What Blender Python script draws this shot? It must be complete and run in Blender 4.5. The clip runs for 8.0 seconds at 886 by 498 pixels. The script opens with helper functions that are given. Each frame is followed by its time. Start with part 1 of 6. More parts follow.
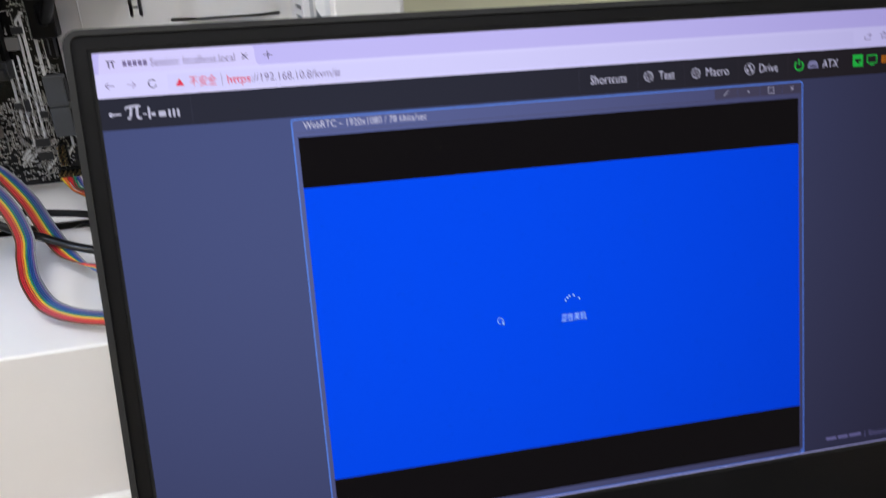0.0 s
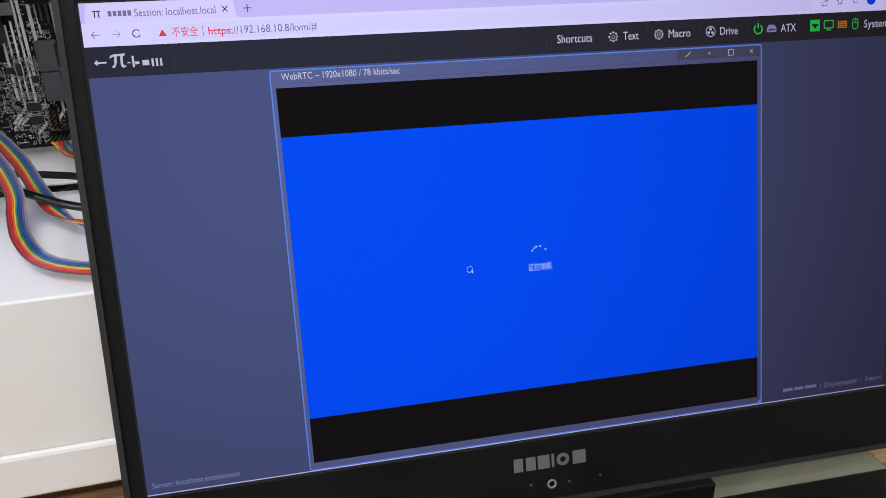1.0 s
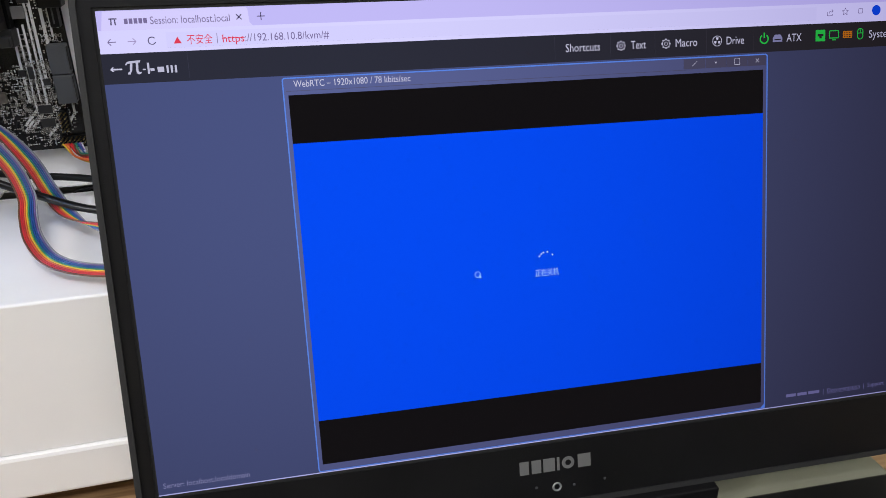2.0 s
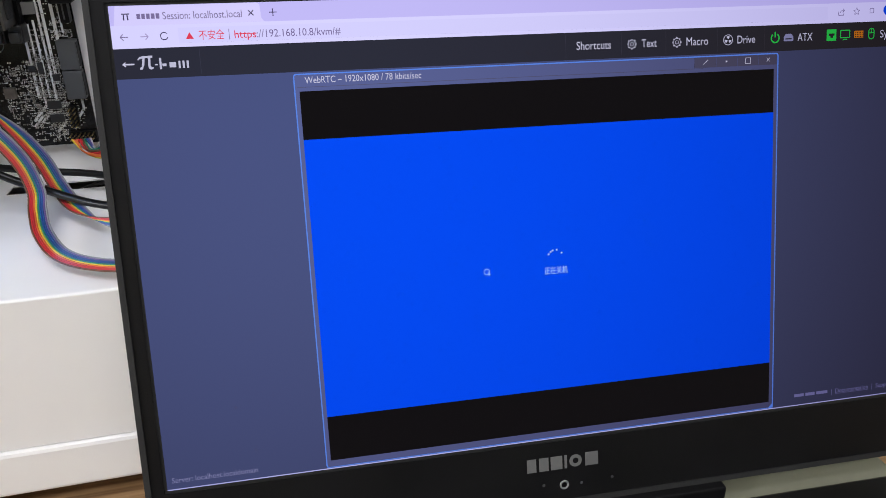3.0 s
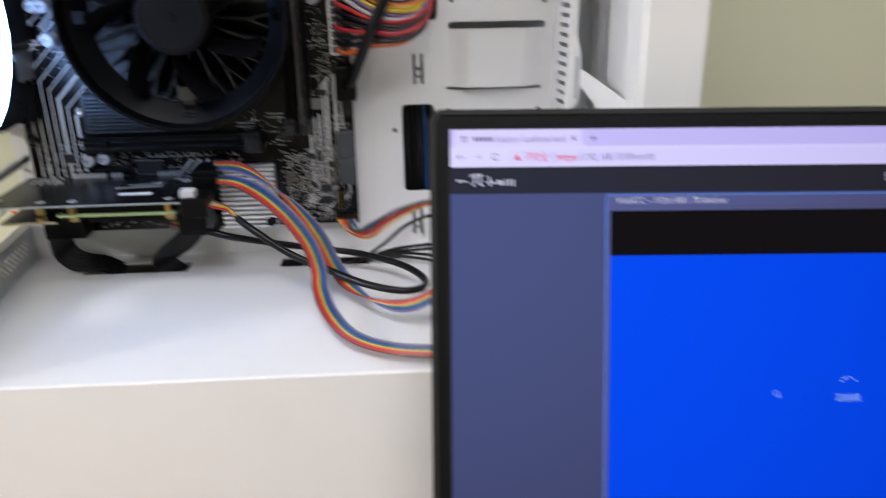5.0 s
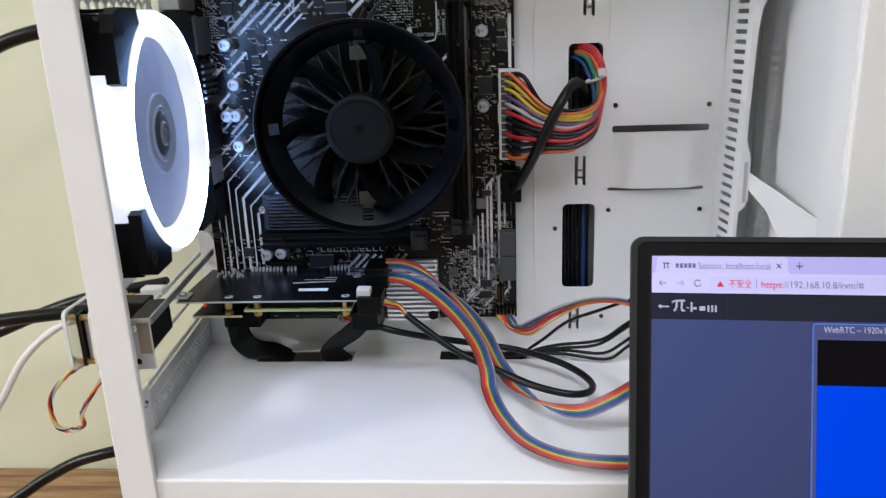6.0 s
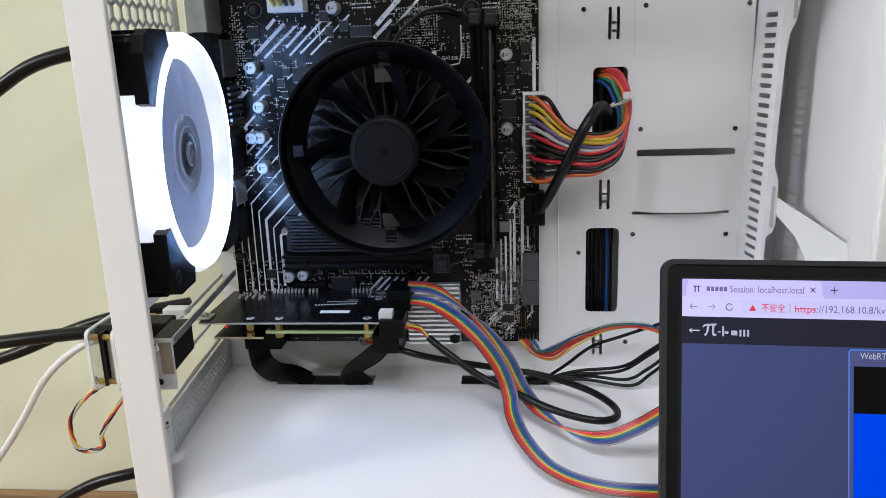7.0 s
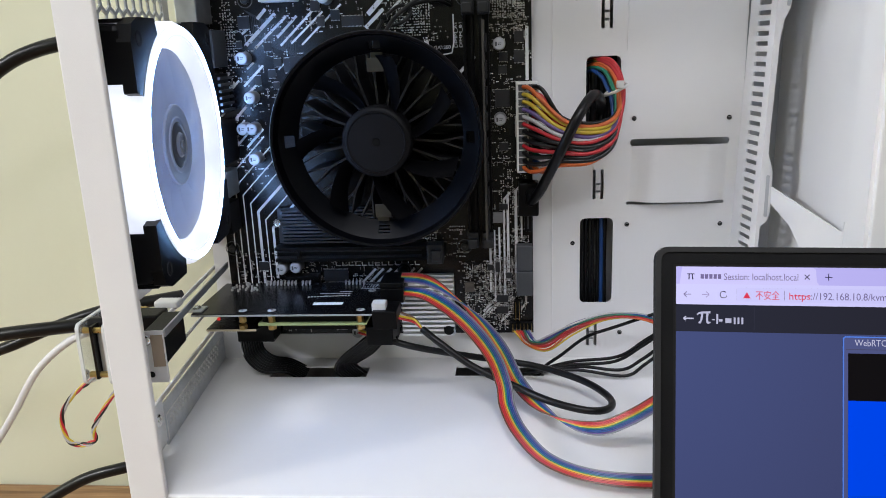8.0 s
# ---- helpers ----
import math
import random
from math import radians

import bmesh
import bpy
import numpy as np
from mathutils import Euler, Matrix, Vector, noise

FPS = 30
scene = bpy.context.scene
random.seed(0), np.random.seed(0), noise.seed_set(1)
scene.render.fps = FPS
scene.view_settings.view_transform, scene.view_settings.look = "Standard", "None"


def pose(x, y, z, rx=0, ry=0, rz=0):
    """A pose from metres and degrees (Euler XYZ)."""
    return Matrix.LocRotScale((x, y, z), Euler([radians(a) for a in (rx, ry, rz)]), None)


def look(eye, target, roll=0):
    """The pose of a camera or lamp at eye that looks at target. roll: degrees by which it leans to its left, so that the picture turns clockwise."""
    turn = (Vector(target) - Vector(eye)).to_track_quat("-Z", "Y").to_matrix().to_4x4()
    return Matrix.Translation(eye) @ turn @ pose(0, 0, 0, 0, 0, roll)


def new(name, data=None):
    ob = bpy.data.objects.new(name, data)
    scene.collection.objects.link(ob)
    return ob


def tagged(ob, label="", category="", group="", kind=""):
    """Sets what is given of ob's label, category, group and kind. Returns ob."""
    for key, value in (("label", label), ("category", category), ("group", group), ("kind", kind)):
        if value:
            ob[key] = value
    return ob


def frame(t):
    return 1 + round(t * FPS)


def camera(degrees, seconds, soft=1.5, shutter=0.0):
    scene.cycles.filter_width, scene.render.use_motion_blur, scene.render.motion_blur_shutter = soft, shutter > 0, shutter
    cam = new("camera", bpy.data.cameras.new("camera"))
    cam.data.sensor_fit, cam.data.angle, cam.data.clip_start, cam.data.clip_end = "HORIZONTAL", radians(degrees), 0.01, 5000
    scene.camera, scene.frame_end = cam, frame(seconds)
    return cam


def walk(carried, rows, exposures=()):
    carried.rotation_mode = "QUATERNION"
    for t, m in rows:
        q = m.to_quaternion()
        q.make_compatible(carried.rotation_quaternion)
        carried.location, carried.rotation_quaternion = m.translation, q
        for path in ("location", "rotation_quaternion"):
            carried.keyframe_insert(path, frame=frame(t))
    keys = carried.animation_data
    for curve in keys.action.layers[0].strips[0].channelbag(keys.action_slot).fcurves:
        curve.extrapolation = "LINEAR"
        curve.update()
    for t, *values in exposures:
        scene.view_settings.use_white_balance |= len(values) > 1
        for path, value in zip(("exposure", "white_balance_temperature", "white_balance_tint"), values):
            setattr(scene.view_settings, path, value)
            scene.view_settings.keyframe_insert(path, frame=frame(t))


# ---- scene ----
cam = camera(60.3, 8.0, soft=0.8, shutter=0.5)
PATH = [
    (0, (0.102, -0.49, 0.174), (0.533, 1.27, -0.673), -2.0),
    (0.2, (0.107, -0.497, 0.167), (0.539, 1.254, -0.697), -1.9),
    (0.5, (0.108, -0.506, 0.161), (0.542, 1.248, -0.695), -1.6),
    (1, (0.106, -0.512, 0.163), (0.547, 1.241, -0.695), -1.3),
    (1.5, (0.104, -0.514, 0.167), (0.543, 1.239, -0.69), -1.1),
    (3, (0.1, -0.514, 0.166), (0.528, 1.24, -0.692), -0.7),
    (3.5, (0.098, -0.515, 0.168), (0.508, 1.247, -0.687), -0.5),
    (4, (0.094, -0.515, 0.172), (0.451, 1.265, -0.667), -0.4),
    (4.1, (0.092, -0.515, 0.174), (0.429, 1.269, -0.665), -0.5),
    (4.5, (0.076, -0.511, 0.176), (0.318, 1.312, -0.61), -0.2),
    (4.7, (0.064, -0.508, 0.182), (0.239, 1.333, -0.581), -0.3),
    (5, (0.032, -0.511, 0.195), (0.127, 1.351, -0.528), -1.0),
    (5.2, (0.016, -0.507, 0.205), (0.047, 1.367, -0.491), -1.3),
    (6.3, (-0.015, -0.513, 0.226), (-0.185, 1.404, -0.317), -2.2),
    (6.5, (-0.016, -0.512, 0.225), (-0.193, 1.409, -0.304), -2.1),
    (7, (-0.017, -0.51, 0.222), (-0.202, 1.416, -0.286), -2.0),
    (7.5, (-0.018, -0.51, 0.221), (-0.197, 1.416, -0.287), -2.0),
    (8, (-0.016, -0.508, 0.219), (-0.189, 1.415, -0.303), -2.2),
]
walk(cam, [(t, look(eye, target, roll)) for t, eye, target, roll in PATH],
     exposures=[(0, 0.06, 6500, 15), (3.5, 0.07, 6500, 15), (4.5, 0.15, 6550, 16), (5.2, 0.1, 6500, 16), (6.3, 0.03, 6340, 15), (8.0, 0.03, 6340, 15)])

# ---- light: left key placed by the shadows, two added fill lamps, weak ambient ----
world = bpy.data.worlds.new("world")
scene.world = world
world.use_nodes = True
world.node_tree.nodes["Background"].inputs[0].default_value = (0.9, 0.95, 1.0, 1)
world.node_tree.nodes["Background"].inputs[1].default_value = 0.15
scene.view_settings.exposure = 0.0


def area_lamp(name, eye, target, sx, sy, watts, rgb):
    d = bpy.data.lights.new(name, "AREA")
    d.shape, d.size, d.size_y, d.energy, d.color = "RECTANGLE", sx, sy, watts, rgb
    ob = new(name, d)
    ob.matrix_world = look(eye, target)
    return tagged(ob, "unseen rectangular area lamp below the ceiling", "ceiling light")


LAMP = (0.92, 0.95, 1.0)
area_lamp("unseen_lamp", (-4.1, -2.1, 2.05), (-4.1, -2.05, 0), 0.9, 0.5, 205, LAMP)
# added front fill for the wall, board and lower tray
area_lamp("unseen_lamp", (0.4, -2.3, 2.05), (0.4, -2.25, 0), 1.2, 0.6, 34, LAMP)
# added overhead fill that brightens the shroud's front and top
area_lamp("unseen_lamp", (-0.3, -1.3, 2.05), (-0.3, -1.25, 0), 1.2, 0.6, 25, LAMP)

# ---- materials ----


def srgb(r, g, b):
    return tuple(((c / 255 + 0.055) / 1.055) ** 2.4 if c > 10 else c / 255 / 12.92 for c in (r, g, b))


def mat(name, rgb, rough=0.5, metal=0.0, vary=0.06, scale=25.0, bump=0.0, bscale=600.0, spec=0.5, emit=None, power=1.0, glass=0.0, wear=0.08):
    m = bpy.data.materials.new(name)
    m.use_nodes = True
    nt = m.node_tree
    b = nt.nodes["Principled BSDF"]
    b.inputs["Roughness"].default_value, b.inputs["Metallic"].default_value = rough, metal
    b.inputs["Specular IOR Level"].default_value = spec
    b.inputs["Transmission Weight"].default_value = glass
    co = nt.nodes.new("ShaderNodeTexCoord")
    n1, n2 = nt.nodes.new("ShaderNodeTexNoise"), nt.nodes.new("ShaderNodeTexNoise")
    n1.inputs["Scale"].default_value, n1.inputs["Detail"].default_value = scale, 4
    n2.inputs["Scale"].default_value, n2.inputs["Detail"].default_value = bscale, 2
    for n in (n1, n2):
        nt.links.new(co.outputs["Object"], n.inputs["Vector"])
    ramp = nt.nodes.new("ShaderNodeValToRGB")
    lo, hi = [max(0.0, c * (1 - vary)) for c in rgb], [min(1.0, c * (1 + vary)) for c in rgb]
    ramp.color_ramp.elements[0].position, ramp.color_ramp.elements[1].position = 0.3, 0.7
    ramp.color_ramp.elements[0].color, ramp.color_ramp.elements[1].color = (*lo, 1), (*hi, 1)
    nt.links.new(n1.outputs["Fac"], ramp.inputs["Fac"])
    nt.links.new(ramp.outputs["Color"], b.inputs["Base Color"])
    rr = nt.nodes.new("ShaderNodeMapRange")
    rr.inputs["To Min"].default_value, rr.inputs["To Max"].default_value = max(0.02, rough - wear), min(1, rough + wear)
    nt.links.new(n2.outputs["Fac"], rr.inputs["Value"])
    nt.links.new(rr.outputs["Result"], b.inputs["Roughness"])
    if bump:
        bp = nt.nodes.new("ShaderNodeBump")
        bp.inputs["Strength"].default_value, bp.inputs["Distance"].default_value = bump, 0.0004
        nt.links.new(n2.outputs["Fac"], bp.inputs["Height"])
        nt.links.new(bp.outputs["Normal"], b.inputs["Normal"])
    if emit:
        b.inputs["Emission Color"].default_value = (*emit, 1)
        b.inputs["Emission Strength"].default_value = power
    return m


WHITE = mat("white_powder_coat", (0.80, 0.79, 0.78), 0.45, bump=0.12, bscale=1800, vary=0.015)
STEEL = mat("galvanised_steel", (0.60, 0.62, 0.64), 0.38, 0.9, vary=0.1, scale=120)
NICKEL = mat("bright_nickel", (0.78, 0.77, 0.74), 0.25, 1.0)
BRASS = mat("brass", (0.62, 0.45, 0.18), 0.3, 1.0)
ALU = mat("extruded_aluminium", (0.84, 0.85, 0.86), 0.36, 0.9, wear=0.02, vary=0.05)
DARK_ALU = mat("dark_aluminium", (0.055, 0.06, 0.068), 0.35, 0.8)
BLACK = mat("black_plastic", (0.0020, 0.0020, 0.0022), 0.42, spec=0.16, bump=0.15, bscale=1500, vary=0.15)
MATTE = mat("black_matte_plastic", (0.0056, 0.0054, 0.0060), 0.5, spec=0.16, bump=0.25, bscale=2500, vary=0.2)
GLOSSY = mat("black_satin_plastic", (0.0022, 0.0024, 0.0032), 0.34, spec=0.10, vary=0.1)
PVC = mat("black_cable_sheath", (0.0035, 0.0035, 0.0038), 0.34, spec=0.3, vary=0.2, scale=60)
PCB = mat("black_solder_mask", (0.0031, 0.0029, 0.0034), 0.26, spec=0.30, bump=0.04, bscale=500, vary=0.3, scale=70, wear=0.03)
SILK = mat("white_silkscreen", (0.64, 0.64, 0.64), 0.6, vary=0.05)
SOLDER = mat("solder_tin", (0.52, 0.51, 0.49), 0.4, 0.5, vary=0.2, scale=300)
CHIP = mat("chip_epoxy", (0.010, 0.010, 0.011), 0.55, bump=0.3, bscale=3000)
CERAMIC = mat("ceramic_tan", (0.10, 0.085, 0.07), 0.5, vary=0.3, scale=400)
# grey puts the shade seen through slots into the white case's inner side
INNER_GREY = mat("shaded_inner_grey", (0.50, 0.51, 0.52), 0.5, 0.2)
DARK_GREY = mat("charcoal_plastic", (0.016, 0.0165, 0.018), 0.45)
GREY_P = mat("grey_plastic", (0.055, 0.058, 0.062), 0.5)
CREAM = mat("translucent_nylon", (0.66, 0.65, 0.62), 0.5, vary=0.05)
GREEN_PCB = mat("green_circuit_edge", (0.33, 0.40, 0.18), 0.5)
HOLE = mat("dark_recess", (0.008, 0.008, 0.008), 0.9)
WALLP = mat("olive_wall_paint", (0.68, 0.68, 0.50), 0.85, bump=0.25, bscale=180, vary=0.03, scale=3)
CEIL = mat("ceiling_white", (0.75, 0.75, 0.73), 0.9)
LABEL = mat("white_label", (0.75, 0.75, 0.73), 0.5, vary=0.03)
COPPER = mat("tan_metal", (0.5, 0.40, 0.30), 0.4, 0.8)
WHITE_PVC = mat("white_cable_sheath", (0.72, 0.71, 0.69), 0.45, vary=0.03)
LED_RING = mat("lit_led_diffuser", (0.45, 0.48, 0.55), 0.4, emit=(0.84, 0.91, 1.0), power=1.05)
_n = LED_RING.node_tree
_v, _r, _c = (_n.nodes.new("ShaderNode" + k) for k in ("TexNoise", "MapRange", "TexCoord"))
_v.inputs["Scale"].default_value, _r.inputs["From Min"].default_value, _r.inputs["From Max"].default_value = 38, 0.3, 0.7
_r.inputs["To Min"].default_value, _r.inputs["To Max"].default_value = 0.70, 1.10
_n.links.new(_c.outputs["Object"], _v.inputs["Vector"])
_n.links.new(_v.outputs["Fac"], _r.inputs["Value"])
_n.links.new(_r.outputs["Result"], _n.nodes["Principled BSDF"].inputs["Emission Strength"])  # uneven glow of the single diodes
LED_FACE = mat("bright_led_diffuser", (0.9, 0.93, 1.0), 0.4, emit=(0.27, 0.52, 1.0), power=42.0)
FROST = mat("frosted_fan_blade", (0.52, 0.60, 0.88), 0.35, vary=0.04)
_f = FROST.node_tree.nodes["Principled BSDF"]
_f.inputs["Subsurface Weight"].default_value = 0.0
ACRYL = mat("clear_acrylic", (0.80, 0.82, 0.80), 0.08, vary=0.01, wear=0.02)
ACRYL.node_tree.nodes["Principled BSDF"].inputs["Alpha"].default_value = 0.22
# cut edges: the glow they gather is put in as whiter, denser colour
ACRYL_EDGE = mat("whitened_acrylic_edge", (0.82, 0.84, 0.82), 0.2, vary=0.02)
ACRYL_EDGE.node_tree.nodes["Principled BSDF"].inputs["Alpha"].default_value = 0.6

RAINBOW = [("brown", (0.16, 0.07, 0.035)), ("red", (0.66, 0.03, 0.04)), ("orange", (0.80, 0.17, 0.04)), ("yellow", (0.80, 0.58, 0.05)), ("green", (0.02, 0.25, 0.15)),
           ("blue", (0.02, 0.085, 0.31)), ("purple", (0.17, 0.11, 0.30)), ("grey", (0.30, 0.30, 0.32)), ("white", (0.62, 0.6, 0.6)), ("black", (0.005, 0.005, 0.0055))]
WIRE = {n: mat(n + "_insulation", tuple(0.74 * q for q in c), 0.32, vary=0.08, scale=90) for n, c in RAINBOW}


def wood():
    m = mat("desk_wood", (0.30, 0.17, 0.08), 0.5, vary=0.1)
    nt = m.node_tree
    b = nt.nodes["Principled BSDF"]
    co, mp, w, r = (nt.nodes.new("ShaderNode" + k) for k in ("TexCoord", "Mapping", "TexNoise", "ValToRGB"))
    mp.inputs["Scale"].default_value = (3, 60, 3)
    w.inputs["Scale"].default_value, w.inputs["Detail"].default_value = 4, 6
    r.color_ramp.elements[0].color, r.color_ramp.elements[1].color = (0.17, 0.085, 0.035, 1), (0.42, 0.25, 0.12, 1)
    r.color_ramp.elements[0].position, r.color_ramp.elements[1].position = 0.35, 0.68
    nt.links.new(co.outputs["Object"], mp.inputs["Vector"])
    nt.links.new(mp.outputs["Vector"], w.inputs["Vector"])
    nt.links.new(w.outputs["Fac"], r.inputs["Fac"])
    nt.links.new(r.outputs["Color"], b.inputs["Base Color"])
    return m


WOOD = wood()


def lit(name, r, g, b, power=1.0, rough=0.32, slant=(0.72, 0.70, 0.76)):
    """A lit area of the display: its own colour behind a tinted panel layer that absorbs more at a slant.
    slant: what is left of each channel where the way through the layer is 1.27 times its thickness."""
    m = mat(name, (0.001, 0.001, 0.001), rough, vary=0.02, wear=0.02, spec=0.03)
    p = m.node_tree.nodes["Principled BSDF"]
    tint = [k ** (1 / 0.27) for k in slant]
    glow = [c / k ** 1.02 for c, k in zip(srgb(r, g, b), tint)]
    top = max(glow)
    p.inputs["Coat Weight"].default_value = 1.0
    p.inputs["Coat IOR"].default_value = 1.0
    p.inputs["Coat Tint"].default_value = (*tint, 1)
    p.inputs["Emission Color"].default_value = (*[c / top for c in glow], 1)
    p.inputs["Emission Strength"].default_value = top * power
    return m


# ---- mesh helpers ----


def thing(name, at, label, category, group="", m=None):
    ob = new(name)
    ob.empty_display_size = 0.02
    ob.matrix_world = m if m is not None else Matrix.Translation(at)
    return tagged(ob, label, category, group)


def part(name, bm, material, parent=None, label="", kind="", local=False, smooth=False):
    me = bpy.data.meshes.new(name)
    bmesh.ops.recalc_face_normals(bm, faces=bm.faces)
    bm.to_mesh(me)
    bm.free()
    me.materials.append(material)
    if smooth:
        me.polygons.foreach_set("use_smooth", [True] * len(me.polygons))
        me.set_sharp_from_angle(angle=radians(40))
    return place(name, me, parent, label, kind, local)


def place(name, me, parent=None, label="", kind="", local=False, m=None):
    ob = new(name, me)
    if parent is not None:
        ob.parent = parent
        if parent.type == "EMPTY" and not local:
            ob.matrix_parent_inverse = parent.matrix_basis.inverted()
    if m is not None:
        ob.matrix_basis = m
    return tagged(ob, label, kind=kind)


def box(bm, x0, x1, y0, y1, z0, z1, bev=0.0, m=None):
    r = bmesh.ops.create_cube(bm, size=1)
    vs = r["verts"]
    for v in vs:
        v.co = Vector(((x0 + x1) / 2 + v.co.x * (x1 - x0), (y0 + y1) / 2 + v.co.y * (y1 - y0), (z0 + z1) / 2 + v.co.z * (z1 - z0)))
    if bev:
        es = list({e for v in vs for e in v.link_edges})
        r2 = bmesh.ops.bevel(bm, geom=es, offset=bev, segments=2, affect="EDGES", profile=0.5)
        vs = r2["verts"]
    if m is not None:
        bmesh.ops.transform(bm, matrix=m, verts=list(vs))
    return bm


def boxes(*items, bev=0.0, m=None):
    bm = bmesh.new()
    for b in items:
        box(bm, *b, bev=bev)
    if m is not None:
        bmesh.ops.transform(bm, matrix=m, verts=bm.verts)
    return bm


def lathe(profile, seg=48, m=None, closed=False):
    """Turns a profile of (radius, height) about z."""
    bm = bmesh.new()
    rings = []
    for r, h in profile:
        rings.append([bm.verts.new((r * math.cos(2 * math.pi * i / seg), r * math.sin(2 * math.pi * i / seg), h)) for i in range(seg)] if r > 1e-6 else [bm.verts.new((0, 0, h))])
    pairs = list(zip(rings, rings[1:])) + ([(rings[-1], rings[0])] if closed else [])
    for a, b in pairs:
        for i in range(seg):
            j = (i + 1) % seg
            q = [a[i % len(a)], a[j % len(a)], b[j % len(b)], b[i % len(b)]]
            q = list(dict.fromkeys(q))
            if len(q) > 2:
                bm.faces.new(q)
    if m is not None:
        bmesh.ops.transform(bm, matrix=m, verts=bm.verts)
    return bm


def prism(poly, z0, z1, m=None, bev=0.0):
    """Extrudes a flat outline from z0 to z1."""
    bm = bmesh.new()
    lo, hi = [bm.verts.new((x, y, z0)) for x, y in poly], [bm.verts.new((x, y, z1)) for x, y in poly]
    n = len(poly)
    bm.faces.new(lo), bm.faces.new(hi)
    for i in range(n):
        bm.faces.new((lo[i], lo[(i + 1) % n], hi[(i + 1) % n], hi[i]))
    if bev:
        bmesh.ops.bevel(bm, geom=[e for e in bm.edges if abs(e.verts[0].co.z - e.verts[1].co.z) < 1e-7 and e.verts[0].co.z == max(z0, z1)], offset=bev, segments=2, affect="EDGES")
    if m is not None:
        bmesh.ops.transform(bm, matrix=m, verts=bm.verts)
    return bm


def rrect(x0, x1, y0, y1, r, n=5):
    out = []
    for cx, cy, a in ((x1 - r, y1 - r, 0), (x0 + r, y1 - r, 90), (x0 + r, y0 + r, 180), (x1 - r, y0 + r, 270)):
        out += [(cx + r * math.cos(radians(a + 90 * k / n)), cy + r * math.sin(radians(a + 90 * k / n))) for k in range(n + 1)]
    return out


def ring_prism(outer, inner, z0, z1):
    """A frame between two outlines with the same number of corners."""
    bm = bmesh.new()
    n = len(outer)
    v = [[bm.verts.new((x, y, z)) for x, y in poly] for poly, z in ((outer, z0), (outer, z1), (inner, z1), (inner, z0))]
    for k in range(4):
        a, b = v[k], v[(k + 1) % 4]
        for i in range(n):
            bm.faces.new((a[i], a[(i + 1) % n], b[(i + 1) % n], b[i]))
    return bm


def plate(u0, u1, v0, v1, thick, holes, m):
    """A sheet in the plane of m's x and y, with rectangular holes right through."""
    us = sorted({u0, u1, *[h[0] for h in holes], *[h[1] for h in holes]})
    vs = sorted({v0, v1, *[h[2] for h in holes], *[h[3] for h in holes]})
    us, vs = [u for u in us if u0 <= u <= u1], [v for v in vs if v0 <= v <= v1]
    bm = bmesh.new()
    grid = {}

    def vert(i, j, k):
        if (i, j, k) not in grid:
            grid[i, j, k] = bm.verts.new(m @ Vector((us[i], vs[j], k * thick)))
        return grid[i, j, k]

    def solid(i, j):
        if not (0 <= i < len(us) - 1 and 0 <= j < len(vs) - 1):
            return False
        cu, cv = (us[i] + us[i + 1]) / 2, (vs[j] + vs[j + 1]) / 2
        return not any(h[0] < cu < h[1] and h[2] < cv < h[3] for h in holes)

    for i in range(len(us) - 1):
        for j in range(len(vs) - 1):
            if solid(i, j):
                for k in (0, 1):
                    bm.faces.new([vert(i, j, k), vert(i + 1, j, k), vert(i + 1, j + 1, k), vert(i, j + 1, k)])
                for di, dj, a, b in ((-1, 0, (i, j), (i, j + 1)), (1, 0, (i + 1, j), (i + 1, j + 1)), (0, -1, (i, j), (i + 1, j)), (0, 1, (i, j + 1), (i + 1, j + 1))):
                    if not solid(i + di, j + dj):
                        bm.faces.new([vert(*a, 0), vert(*b, 0), vert(*b, 1), vert(*a, 1)])
    return bm


def fillets(bm, u0, u1, v0, v1, r, thick, m, n=5):
    """Rounds the corners of a rectangular hole in a sheet."""
    for cu, cv, su, sv in ((u0, v0, 1, 1), (u1, v0, -1, 1), (u1, v1, -1, -1), (u0, v1, 1, -1)):
        poly = [(cu, cv)] + [(cu + su * r * (1 - math.sin(a)), cv + sv * r * (1 - math.cos(a))) for a in [math.pi / 2 * k / n for k in range(n + 1)]]
        lay = [[bm.verts.new(m @ Vector((x, y, z))) for x, y in poly] for z in (0, thick)]
        bm.faces.new(lay[0]), bm.faces.new(lay[1])
        for i in range(1, len(poly) - 1):
            bm.faces.new((lay[0][i], lay[0][i + 1], lay[1][i + 1], lay[1][i]))
    return bm


def smooth_path(pts, n=8):
    P = [Vector(p) for p in pts]
    P = [P[0] * 2 - P[1]] + P + [P[-1] * 2 - P[-2]]
    out = []
    for i in range(1, len(P) - 2):
        for k in range(n):
            t = k / n
            a, b, c, d = P[i - 1], P[i], P[i + 1], P[i + 2]
            out.append(0.5 * (2 * b + (c - a) * t + (2 * a - 5 * b + 4 * c - d) * t * t + (3 * b - a - 3 * c + d) * t ** 3))
    return out + [P[-2]]


